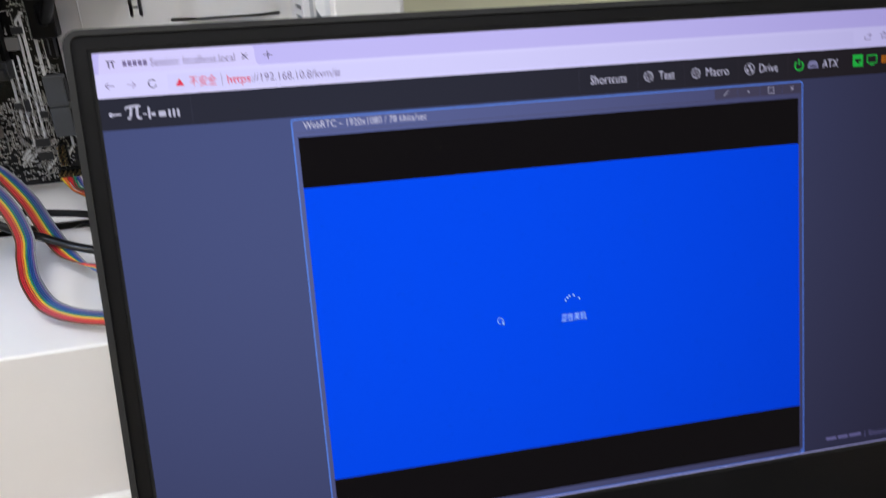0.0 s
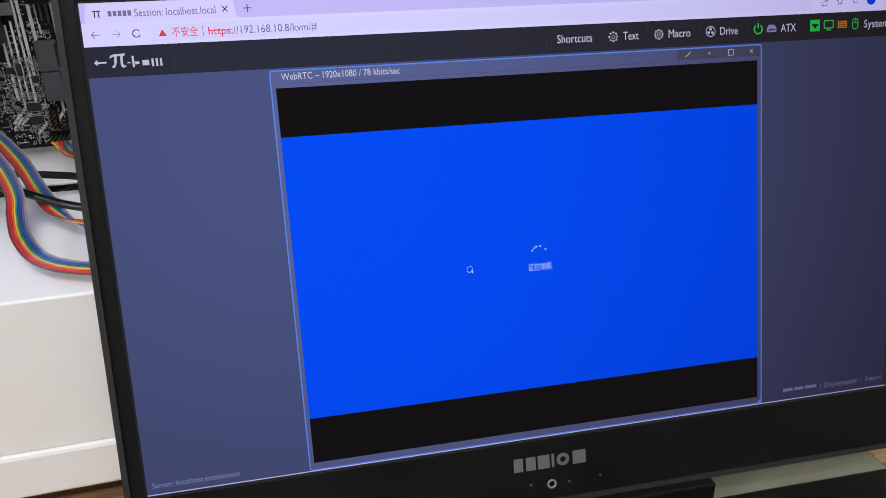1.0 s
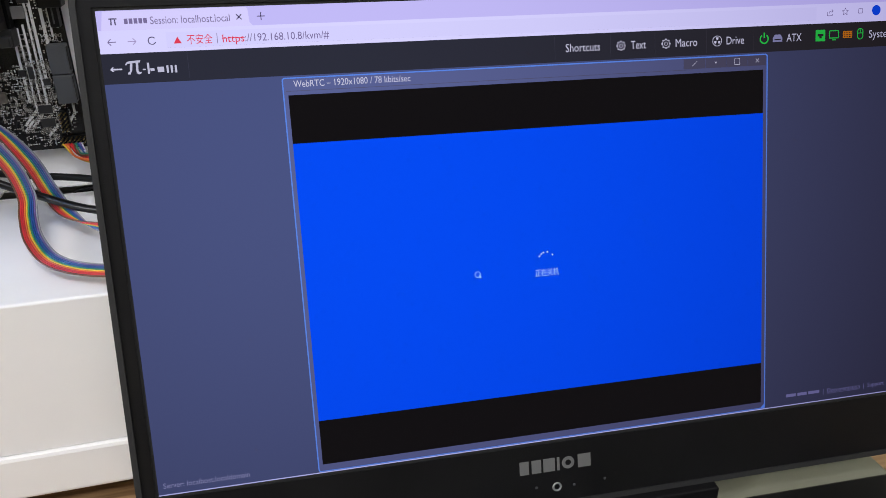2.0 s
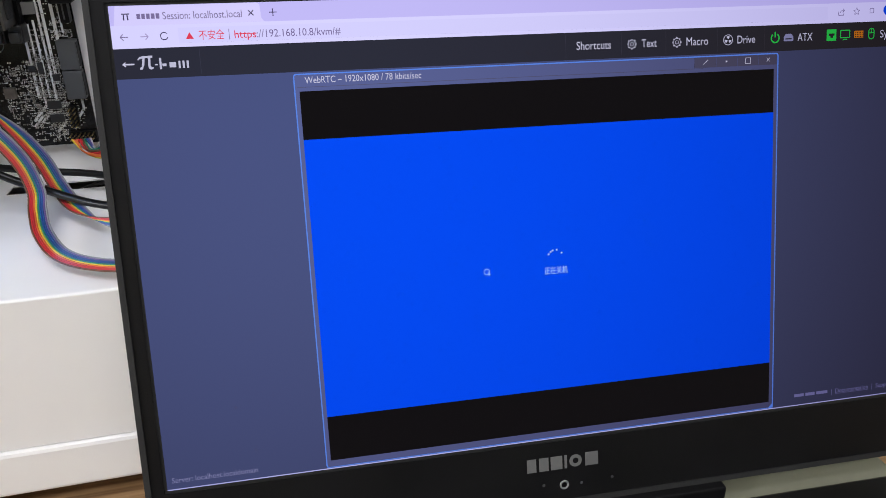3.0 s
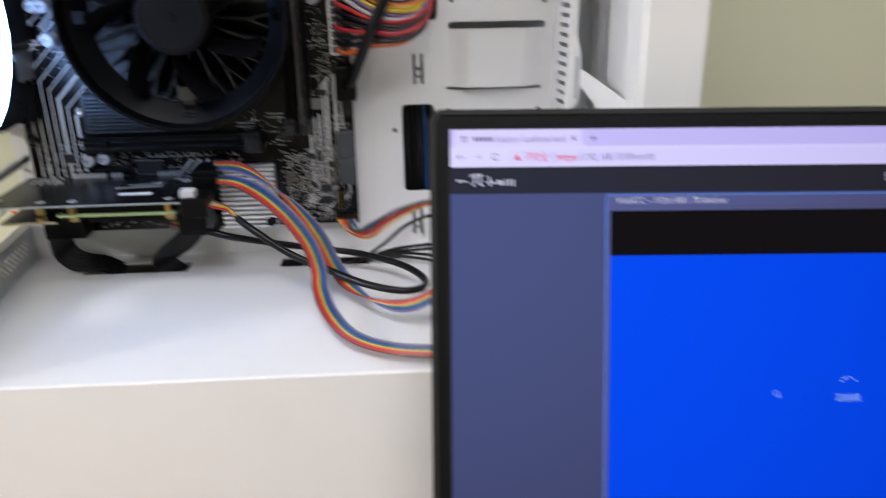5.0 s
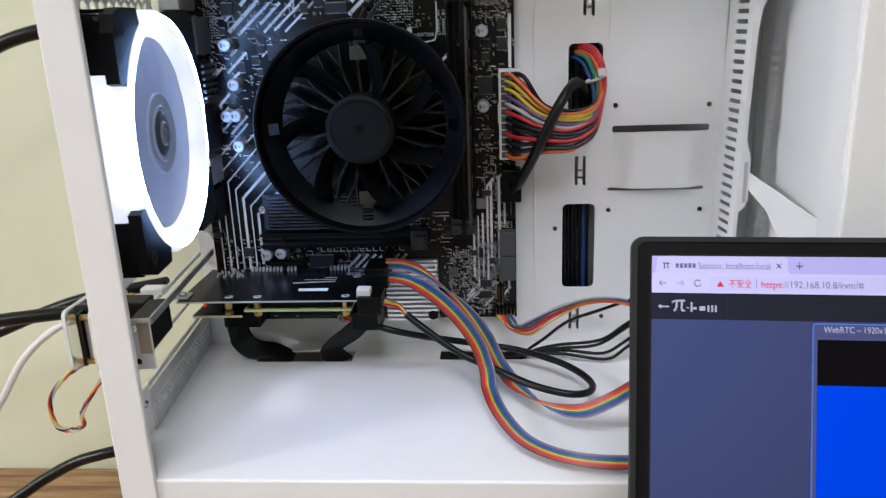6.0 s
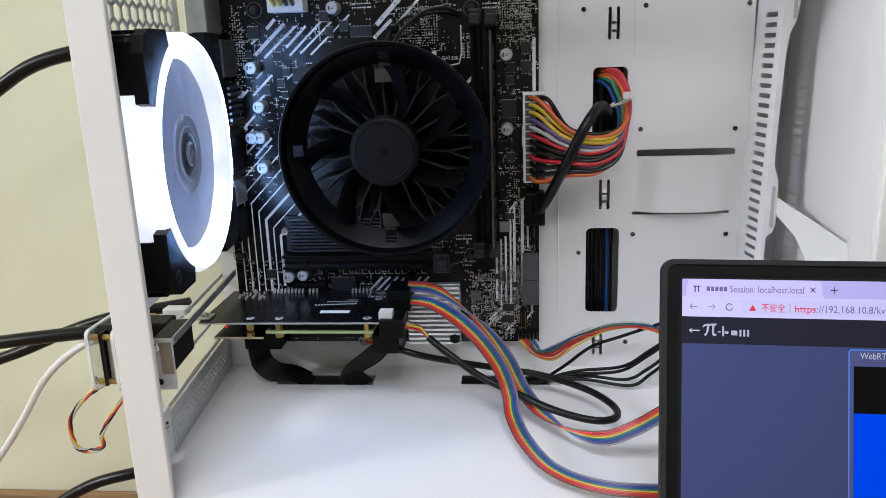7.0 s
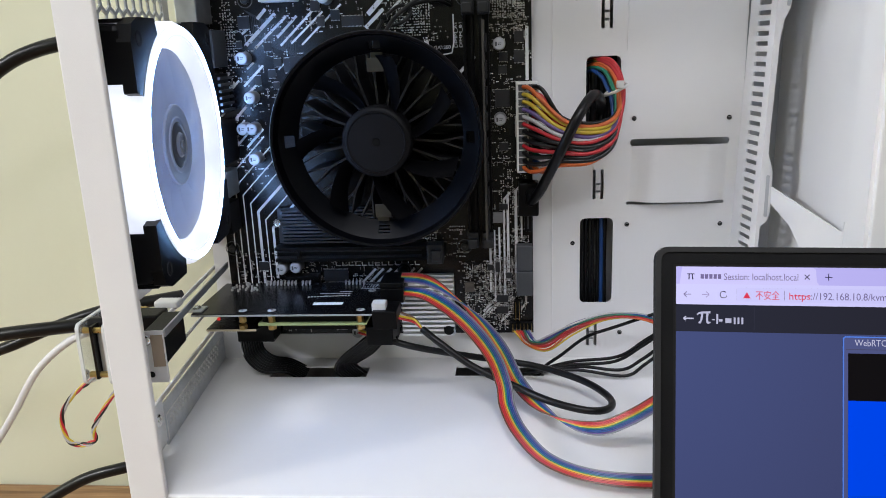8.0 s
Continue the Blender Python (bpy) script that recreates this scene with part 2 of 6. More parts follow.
def tube(path, r, seg=10, caps=True):
    bm = bmesh.new()
    rings, side = [], None
    for i, p in enumerate(path):
        t = (path[min(i + 1, len(path) - 1)] - path[max(i - 1, 0)]).normalized()
        if side is None:
            side = t.orthogonal().normalized()
        side = (side - t * side.dot(t)).normalized()
        up = t.cross(side)
        rings.append([bm.verts.new(p + side * (r * math.cos(2 * math.pi * k / seg)) + up * (r * math.sin(2 * math.pi * k / seg))) for k in range(seg)])
    for a, b in zip(rings, rings[1:]):
        for k in range(seg):
            bm.faces.new((a[k], a[(k + 1) % seg], b[(k + 1) % seg], b[k]))
    if caps:
        bm.faces.new(rings[0]), bm.faces.new(rings[-1])
    return bm


def cable(name, pts, r, material, label, category="cable", parent=None, n=8, group=""):
    bm = tube(smooth_path(pts, n), r)
    ob = part(name, bm, material, parent, label if parent is not None else "", smooth=True)
    return ob if parent is not None else tagged(ob, label, category, group)


def words(text, size, m, material, parent, name="caption", width=None, align="LEFT", local=False):
    """Lettering in the built-in font as a flat mesh, fitted to a width; m places its left baseline."""
    cu = bpy.data.curves.new(name, "FONT")
    cu.body, cu.size, cu.align_x, cu.resolution_u = text, size, align, 3
    tmp = new(name, cu)
    deps = bpy.context.evaluated_depsgraph_get()
    me = bpy.data.meshes.new_from_object(tmp.evaluated_get(deps))
    bpy.data.objects.remove(tmp)
    me.materials.clear()
    me.materials.append(material)
    if width and len(me.vertices):
        xs = [v.co.x for v in me.vertices]
        k = width / max(1e-6, max(xs) - min(xs))
        me.transform(Matrix.Diagonal((k, 1, 1, 1)))
    me.transform(m)
    return place(name, me, parent, kind="stuff", local=local)


AX = Matrix(((1, 0, 0, 0), (0, 0, -1, 0), (0, 1, 0, 0), (0, 0, 0, 1)))  # local xy -> world xz, local z -> world -y


def front(x, y, z):
    """A pose whose x runs along x, y upwards and z out of the tray towards -y."""
    return Matrix.Translation((x, y, z)) @ AX


# ---- the room ----
DESK, WALL_Y = -0.125, 0.03


def slab(name, b, material, label, category):
    ob = part(name, boxes(b), material)
    return tagged(ob, label, category, kind="structure")


slab("wall_north", (-4.6, 4.6, WALL_Y, WALL_Y + 0.12, -0.9, 2.1), WALLP, "plain pale olive green painted wall", "wall")
slab("wall_south", (-4.6, 4.6, -6.62, -6.5, -0.9, 2.1), WALLP, "plain pale olive green painted wall", "wall")
slab("wall_west", (-4.72, -4.6, -6.62, 0.15, -0.9, 2.1), WALLP, "plain pale olive green painted wall", "wall")
slab("wall_east", (4.6, 4.72, -6.62, 0.15, -0.9, 2.1), WALLP, "plain pale olive green painted wall", "wall")
slab("ceiling", (-4.72, 4.72, -6.62, 0.15, 2.1, 2.2), CEIL, "plain white ceiling", "ceiling")
slab("floor", (-4.72, 4.72, -6.62, 0.15, -1.0, -0.9), mat("grey_floor", (0.15, 0.15, 0.15), 0.5, scale=4), "plain grey floor", "floor")

desk = thing("desk", (0, -0.4, -0.87), "brown wood-grain office desk standing against the wall", "desk")
part("desktop", boxes((-1.2, 1.2, -0.8, WALL_Y - 0.002, DESK - 0.025, DESK), bev=0.002), WOOD, desk)
for _x in (-1.1, 1.1):
    for _y in (-0.72, -0.05):
        part("leg", boxes((_x - 0.025, _x + 0.025, _y - 0.025, _y + 0.025, -0.9, DESK - 0.025)), STEEL, desk)

# ---- the computer case ----
FACE_Y = -0.176  # open side of the case
REAR = Matrix(((-0.094, 0, 0.9956, -0.2115), (0.9956, 0, 0.094, FACE_Y), (0, 1, 0, 0), (0, 0, 0, 1)))  # x along the rear panel, y up, z into the case

case = thing("computer_case", (0, -0.08, DESK), "open white powder-coated steel computer case on the desk", "computer case")
TRAY_HOLES = [(0.035, 0.057, 0.155, 0.207), (0.032, 0.054, 0.041, 0.101), (0.064, 0.127, 0.149, 0.1535), (0.062, 0.1255, 0.1098, 0.1121)]
for _x, _z in ((0.044, 0.224), (0.040, 0.114), (0.037, 0.009)):
    TRAY_HOLES += [(_x, _x + 0.0021, _z, _z + 0.020), (_x + 0.0052, _x + 0.0073, _z, _z + 0.020), (_x + 0.0021, _x + 0.0052, _z + 0.0045, _z + 0.0062), (_x + 0.0021, _x + 0.0052, _z + 0.0095, _z + 0.0112)]
_bm = plate(-0.226, 0.134, -0.004, 0.365, 0.001, TRAY_HOLES, front(0, 0.001, 0))
for _h in TRAY_HOLES[:2]:
    fillets(_bm, *_h, 0.0035, 0.001, front(0, 0.001, 0))
for _h in TRAY_HOLES[4:]:
    fillets(_bm, *_h, 0.0007, 0.001, front(0, 0.001, 0), 3)
fillets(_bm, *TRAY_HOLES[2], 0.0018, 0.001, front(0, 0.001, 0))
fillets(_bm, *TRAY_HOLES[3], 0.0011, 0.001, front(0, 0.001, 0))
part("motherboard_tray", _bm, WHITE, case)
for _b in ((0.0125, 0.0134, -0.0008, 0.0, 0.001, 0.364), (0.0605, 0.0612, -0.0006, 0.0, 0.21, 0.364)):
    part("pressed_rib", boxes(_b, bev=0.0003), WHITE, case)
_bm = bmesh.new()
_lay = []
for _k in range(25):  # a shallow wave pressed out of the sheet between the two slits
    _x, _e = 0.0640 + 0.0610 * _k / 24, min(1.0, min(_k, 24 - _k) / 6)
    _y = -0.0060 * (0.5 - 0.5 * math.cos(math.pi * _e))
    _lay.append([_bm.verts.new((_x, _y, 0.1121)), _bm.verts.new((_x + 0.0012, _y, 0.1492))])
for _a, _b in zip(_lay, _lay[1:]):
    _bm.faces.new((_a[0], _b[0], _b[1], _a[1]))
part("pressed_bulge", _bm, WHITE, case, smooth=True)
_hole = lathe([(0, -0.0002), (0.0011, -0.0002), (0.0013, 0.0003), (0.0015, 0.0002), (0.0015, 0)], 14)
_me = bpy.data.meshes.new("rivet_hole")
_hole.to_mesh(_me)
_hole.free()
_me.materials.append(HOLE)
for _x, _z in ((0.067, 0.244), (0.066, 0.167), (0.124, 0.096), (0.027, 0.084), (0.130, 0.243), (0.126, 0.166), (0.063, 0.0965), (0.060, 0.019), (0.0285, 0.243)):
    place("rivet_hole", _me, case, m=front(_x, -0.0002, _z))
part("side_panel", boxes((-0.226, 0.165, 0.022, 0.0235, -0.112, 0.373)), INNER_GREY, case)
# top is out of sight; slots and height are chosen to admit lamp light
part("top_panel", plate(-0.212, 0.166, -0.022, -FACE_Y, 0.001, [(-0.195 + 0.0125 * k, -0.1842 + 0.0125 * k, 0.006, 0.158) for k in range(25)], Matrix(((1, 0, 0, 0), (0, -1, 0, 0), (0, 0, -1, 0.373), (0, 0, 0, 1)))), WHITE, case, "unseen white top panel, slotted to let light in")
part("bottom_panel", boxes((-0.212, 0.166, FACE_Y + 0.002, 0.022, -0.1075, -0.106)), WHITE, case)
# power supply shroud: top with two cable slots, rounded front edge, front face
part("shroud_top", plate(-0.2120, 0.163, -0.022, -FACE_Y - 0.0015, 0.001, [(-0.183, -0.115, 0.0155, 0.033), (-0.054, 0.006, 0.0155, 0.031)], Matrix(((1, 0, 0, 0), (0, -1, 0, 0), (0, 0, -1, 0), (0, 0, 0, 1)))), WHITE, case)
_bm = bmesh.new()
_prof = [(FACE_Y + 0.0015 - 0.0015 * math.sin(radians(a)), -0.0015 + 0.0015 * math.cos(radians(a))) for a in range(0, 91, 15)] + [(FACE_Y, -0.081), (FACE_Y + 0.001, -0.081), (FACE_Y + 0.001, -0.0016), (FACE_Y + 0.0015, -0.001)]
_ends = [[_bm.verts.new((x, y, z)) for y, z in _prof] for x in (-0.1925, 0.163)]
for _i in range(len(_prof)):
    _j = (_i + 1) % len(_prof)
    _bm.faces.new((_ends[0][_i], _ends[0][_j], _ends[1][_j], _ends[1][_i]))
part("shroud_front", _bm, WHITE, case, smooth=True)
part("shroud_corner", prism([(-0.2118, -0.168), (-0.2122, 0.010), (-0.2290, 0.010)], -0.001, -0.00002), WHITE, case)
part("lower_rail", boxes((-0.2115, 0.165, FACE_Y - 0.0025, FACE_Y + 0.012, -0.1075, -0.0815), bev=0.0022), WHITE, case)
# unseen rail, set high so the left lamp reaches the front panel
part("upper_rail", boxes((-0.2115, 0.165, FACE_Y - 0.0025, FACE_Y + 0.012, 0.352, 0.3715), bev=0.0012), WHITE, case)
part("rear_post", boxes((-0.2115, -0.1925, FACE_Y - 0.002, FACE_Y + 0.0015, -0.0815, 0.352), bev=0.0008), WHITE, case)
part("front_post", boxes((0.138, 0.165, FACE_Y - 0.002, FACE_Y + 0.0015, -0.0815, 0.352), bev=0.0008), WHITE, case)
part("front_post_fold", boxes((0.1365, 0.138, FACE_Y, FACE_Y + 0.02, -0.0015, 0.352)), WHITE, case)
part("front_panel", boxes((0.1635, 0.1665, FACE_Y + 0.002, 0.022, -0.112, 0.3715)), WHITE, case)
for _x in (-0.17, 0.12):
    for _y in (-0.145, -0.01):
        part("foot", lathe([(0, 0), (0.011, 0), (0.010, -0.0175), (0, -0.0175)], 20, Matrix.Translation((_x, _y, -0.1075))), BLACK, case)
# punched strip beside the tray, its flange and the brace to the front
_d = Vector((0.164, -0.986, 0)).normalized()
STRIP = Matrix(((_d.x, 0.024, -_d.y, 0.1295), (_d.y, 0, _d.x, 0.0), (0, 1, 0, 0), (0, 0, 0, 1)))
_bm = plate(0, 0.0345, 0.0, 0.365, 0.001, [(0.011, 0.0255, 0.0132 + 0.00596 * k, 0.0160 + 0.00596 * k) for k in range(38)], STRIP)
for _k in range(38):
    fillets(_bm, 0.011, 0.0255, 0.0132 + 0.00596 * _k, 0.0160 + 0.00596 * _k, 0.0007, 0.001, STRIP, 3)
part("punched_strip", _bm, WHITE, case)
_fl = [(0.1372, 0.0), (0.1385, 0.088), (0.1388, 0.102), (0.1425, 0.105), (0.1440, 0.110), (0.1440, 0.136), (0.1430, 0.140), (0.1408, 0.147), (0.1412, 0.167), (0.1425, 0.211), (0.1440, 0.224), (0.1472, 0.231), (0.1484, 0.240), (0.1490, 0.262), (0.1462, 0.270), (0.1455, 0.365), (0.1430, 0.365), (0.1395, 0.232), (0.1376, 0.147), (0.1368, 0.113), (0.1345, 0.0)]
part("strip_flange", prism(_fl, 0.0, 0.001, front(0, -0.0335, 0)), WHITE, case)
for _x, _z0, _z1 in ((0.1405, 0.108, 0.134), (0.1450, 0.232, 0.262)):
    # grey patches stand for the shaded inside of the slots
    part("flange_slot", prism(rrect(_x, _x + 0.0020, _z0, _z1, 0.0009, 4), 0.0, 0.0002, front(0, -0.0346, 0)), INNER_GREY, case)
_bm = bmesh.new()
_q = [(0.1438, -0.0340, 0.1265), (0.1610, -0.0930, 0.1130), (0.1632, -0.1005, 0.1145), (0.1632, -0.1005, 0.0600), (0.1600, -0.0900, 0.0700), (0.1495, -0.0530, 0.1070), (0.1438, -0.0340, 0.1165)]
_a, _b = [_bm.verts.new(p) for p in _q], [_bm.verts.new((p[0] + 0.0011, p[1], p[2])) for p in _q]
_bm.faces.new(_a), _bm.faces.new(_b)
for _i in range(len(_q)):
    _bm.faces.new((_a[_i], _a[(_i + 1) % len(_q)], _b[(_i + 1) % len(_q)], _b[_i]))
part("drive_brace", _bm, WHITE, case)
part("brace_tab", boxes((0.1590, 0.1634, -0.1030, -0.1018, 0.060, 0.1200), bev=0.0004), WHITE, case)
for _y in (-0.1290, -0.1370):
    part("panel_rib", boxes((0.1622, 0.1636, _y - 0.0008, _y + 0.0008, -0.001, 0.3715), bev=0.0005), WHITE, case)
# rear panel with slot openings, hexagonal vent and slot cover
part("rear_panel", plate(0.002, 0.192, -0.112, 0.3715, 0.001, [(0.035, 0.188, 0.002, 0.0255), (0.035, 0.188, 0.0285, 0.0435), (0.035, 0.188, 0.0455, 0.0668), (0.035, 0.188, 0.0695, 0.0905), (0.152, 0.190, 0.100, 0.268), (0.030, 0.140, 0.117, 0.227), (0.020, 0.142, 0.2365, 0.283)], REAR @ Matrix.Translation((0, 0, -0.001))), WHITE, case)
_bm = bmesh.new()
_R, _w = 0.0062, 0.0112
for _i in range(12):
    for _j in range(6):
        _cx, _cy = 0.018 + _i * _w * 1.0 + (_j % 2) * _w / 2, 0.2365 + _j * _R * 1.5
        if _cx > 0.142 or _cy > 0.282:
            continue
        _hx = [[(_cx + r * math.sin(radians(60 * k)) * 1.04, _cy + r * math.cos(radians(60 * k))) for k in range(6)] for r in (_R, _R * 0.80)]
        _v = [[[_bm.verts.new(REAR @ Vector((x, y, z))) for x, y in h] for h in _hx] for z in (-0.0012, -0.0002)]
        for _k in range(6):
            _n = (_k + 1) % 6
            for _l in (0, 1):
                _bm.faces.new((_v[_l][0][_k], _v[_l][0][_n], _v[_l][1][_n], _v[_l][1][_k]))
            _bm.faces.new((_v[0][1][_k], _v[0][1][_n], _v[1][1][_n], _v[1][1][_k]))
tagged(part("honeycomb_vent", _bm, STEEL, case), kind="stuff")
part("slot_cover", plate(0.050, 0.187, 0.0005, 0.0262, 0.0009, [(0.056 + 0.0056 * k + 0.0019 * r, 0.0585 + 0.0056 * k + 0.0019 * r, 0.0098 + 0.0031 * r, 0.0119 + 0.0031 * r) for k in range(19) for r in range(3)], REAR @ Matrix.Translation((0, 0, 0.0015))), STEEL, case, "grey perforated steel slot cover")
part("slot_cover_tab", boxes((0.028, 0.0500, 0.0035, 0.0300, 0.0005, 0.0024), bev=0.0006, m=REAR), WHITE, case)
part("slot_cover_seam", boxes((0.0515, 0.0523, 0.0030, 0.0190, 0.0023, 0.0027), (0.0515, 0.1800, 0.0182, 0.0190, 0.0023, 0.0027), m=REAR), LABEL, case)


def screw(parent, m, r=0.0032, material=STEEL):
    bm = lathe([(0, 0.0008), (r * 0.25, 0.0008), (r * 0.3, 0.0018), (r * 0.75, 0.0019), (r, 0.0010), (r, 0)], 18)
    box(bm, -r * 0.6, r * 0.6, -r * 0.09, r * 0.09, 0.0012, 0.00195)
    box(bm, -r * 0.09, r * 0.09, -r * 0.6, r * 0.6, 0.0012, 0.00196)
    bmesh.ops.transform(bm, matrix=m, verts=bm.verts)
    return part("screw", bm, material, parent, smooth=True)


screw(case, REAR @ Matrix.Translation((0.0390, 0.0215, 0.0024)), 0.0036, NICKEL)

# ---- rear case fan with its lit ring ----
FAN = REAR @ Matrix.Translation((0.0775, 0.1695, 0.0))
WHEEL = FAN @ Matrix.Diagonal((1.08, 1.08, 1, 1))
MOUNT = REAR @ Matrix.Translation((0.0790, 0.1700, 0.0)) @ Matrix.Diagonal((1.05, 1.05, 1, 1))
fan = thing("case_fan", (0, 0, 0), "round case fan with bright white lit ring and black corner mounts", "fan", m=Matrix.Translation(FAN.translation))
part("light_ring", lathe([(0.0475, 0.003), (0.060, 0.002), (0.0612, 0.006), (0.0612, 0.024), (0.059, 0.0275), (0.0548, 0.0275), (0.0532, 0.0262), (0.0480, 0.0185), (0.0475, 0.0165)], 72, WHEEL, closed=True), LED_RING, fan, "glowing white diffuser ring", smooth=True)
part("diffuser_face", lathe([(0.0550, 0.0276), (0.0554, 0.0280), (0.0584, 0.0280), (0.0588, 0.0276)], 72, WHEEL), LED_FACE, fan, "bright lit front of the ring", smooth=True)
for _k in range(4):
    _arc = [(0.0622 * math.cos(radians(a)), 0.0622 * math.sin(radians(a))) for a in range(27, 64, 4)]
    _poly = _arc + [(0.030, 0.0628), (0.052, 0.0628), (0.0598, 0.0598), (0.0628, 0.052), (0.0628, 0.030)]
    _t = MOUNT @ Matrix.Rotation(radians(90 * _k), 4, "Z")
    _c = part("corner_mount", prism(_poly, 0.0005, 0.005, _t), BLACK, fan)
    part("corner_front", prism(_poly, 0.020, 0.0265, _t, bev=0.0006), BLACK, _c)
    part("corner_web", boxes((0.046, 0.0600, 0.046, 0.0600, 0.005, 0.0205), bev=0.003, m=_t), BLACK, _c)
    part("corner_wall", boxes((0.0605, 0.0622, 0.034, 0.0570, 0.004, 0.021), (0.034, 0.0570, 0.0605, 0.0622, 0.004, 0.021), m=_t), BLACK, _c)
    part("screw_hole", lathe([(0.0018, 0), (0.0034, 0.0003), (0.0036, 0)], 16, _t @ Matrix.Translation((0.0535, 0.0535, 0.0266))), HOLE, _c)


def blade_mesh(r0, r1, sweep, chord, drop, thick, n=8):
    """One curved fan blade about z: an arc strip that twists from its root to its tip."""
    bm = bmesh.new()
    rows = []
    for i in range(n + 1):
        f = i / n
        r, a0 = r0 + (r1 - r0) * f, sweep * f
        c = chord * (1 - 0.12 * f)
        rows.append([[bm.verts.new((r * math.cos(a0 + c * g), r * math.sin(a0 + c * g), drop * (0.5 - g) * (1 - 0.3 * f) + 0.0012 * math.sin(g * math.pi) + s)) for g in (0, 0.25, 0.5, 0.75, 1)] for s in (0, thick)])
    for a, b in zip(rows, rows[1:]):
        for s in (0, 1):
            for k in range(4):
                bm.faces.new((a[s][k], a[s][k + 1], b[s][k + 1], b[s][k]))
        for k in (0, 4):
            bm.faces.new((a[0][k], a[1][k], b[1][k], b[0][k]))
    for r in (rows[0], rows[-1]):
        for k in range(4):
            bm.faces.new((r[0][k], r[0][k + 1], r[1][k + 1], r[1][k]))
    return bm


for _k in range(11):
    _bm = blade_mesh(0.0185, 0.0490, 0.35, 1.30, 0.0030, 0.0009)
    bmesh.ops.transform(_bm, matrix=WHEEL @ Matrix.Translation((0, 0, 0.0170)) @ Matrix.Rotation(2 * math.pi * _k / 11, 4, "Z"), verts=_bm.verts)
    part("blade", _bm, FROST, fan, smooth=True)
HUB = FAN @ Matrix.Translation((0.0015, 0, 0))
_hub = part("hub", lathe([(0, 0.0205), (0.0128, 0.0205), (0.0134, 0.0210), (0.0150, 0.0210), (0.0156, 0.0204), (0.0205, 0.0204), (0.0212, 0.0208), (0.0220, 0.0206), (0.0225, 0.0196), (0.0225, 0.006), (0, 0.006)], 56, HUB), mat("hub_grey", (0.36, 0.41, 0.56), 0.35), fan, "frosted grey hub with raised rings", smooth=True)
part("hub_disc", lathe([(0, 0.0212), (0.0095, 0.0214), (0.0122, 0.0211), (0.0127, 0.0206)], 40, HUB), mat("hub_disc_grey", (0.05, 0.052, 0.062), 0.4), _hub, "dark disc in the middle of the hub", smooth=True)
part("hub_cap", lathe([(0, 0.0232), (0.0022, 0.0232), (0.0026, 0.0224), (0.0040, 0.0224), (0.0046, 0.0228), (0.0058, 0.0228), (0.0064, 0.0222), (0.0070, 0.0213)], 32, HUB), mat("hub_cap_grey", (0.16, 0.17, 0.20), 0.3), _hub, smooth=True)

# ---- motherboard ----
BX0, BX1, BZ0, BZ1, BY = -0.212, 0.0, 0.022, 0.266, -0.0080
board = thing("motherboard", (-0.1, -0.007, 0.022), "black motherboard with white printed stripes mounted on the tray", "motherboard")
part("circuit_board", boxes((BX0, BX1, BY, BY + 0.0016, BZ0, BZ1), bev=0.0004), PCB, board)
for _x, _z in ((-0.182, 0.25), (-0.042, 0.246), (-0.046, 0.085), (-0.208, 0.086), (-0.046, 0.032)):
    _o = part("mounting_hole", lathe([(0.0046, 0.0), (0.0046, 0.0002), (0.0051, 0.0002), (0.0051, 0)], 28, front(_x, BY, _z)), GREY_P, board)
    part("standoff", lathe([(0.0026, 0), (0.0026, 0.0064)], 6, front(_x, -0.0002, _z)), BRASS, board)
    screw(board, front(_x, BY - 0.0002, _z), 0.0028, DARK_ALU)


def strip2d(bm, pts, w, y):
    """A flat printed line on the board through (x, z) points."""
    P = [Vector(p) for p in pts]
    L, R = [], []
    for i, p in enumerate(P):
        t = (P[min(i + 1, len(P) - 1)] - P[max(i - 1, 0)]).normalized()
        n = Vector((-t.y, t.x)) * w / 2
        L.append(bm.verts.new((p.x + n.x, y, p.y + n.y))), R.append(bm.verts.new((p.x - n.x, y, p.y - n.y)))
    for i in range(len(P) - 1):
        bm.faces.new((L[i], L[i + 1], R[i + 1], R[i]))


rng = random.Random(7)
_bm, _trace = bmesh.new(), bmesh.new()
for _x, _z, _x1, _z1, _w in ((-0.184, 0.222, -0.163, 0.241, 0.0023), (-0.178, 0.22, -0.156, 0.239, 0.0016), (-0.163, 0.226, -0.149, 0.239, 0.0016), (-0.161, 0.221, -0.136, 0.244, 0.0014), (-0.154, 0.222, -0.132, 0.241, 0.0012), (-0.147, 0.221, -0.12, 0.245, 0.0012), (-0.175, 0.238, -0.169, 0.244, 0.0021), (-0.188, 0.196, -0.174, 0.209, 0.0015), (-0.185, 0.192, -0.177, 0.199, 0.0014), (-0.185, 0.207, -0.18, 0.211, 0.0013), (-0.186, 0.229, -0.181, 0.233, 0.0015), (-0.196, 0.195, -0.191, 0.2, 0.0014), (-0.206, 0.193, -0.199, 0.2, 0.0015), (-0.105, 0.23, -0.093, 0.241, 0.0022), (-0.164, 0.206, -0.158, 0.211, 0.001)):
    strip2d(_bm, ((_x, _z), (_x1, min(_z1, 0.265))), _w, BY - 0.00015)  # wide diagonal stripes of the upper corner
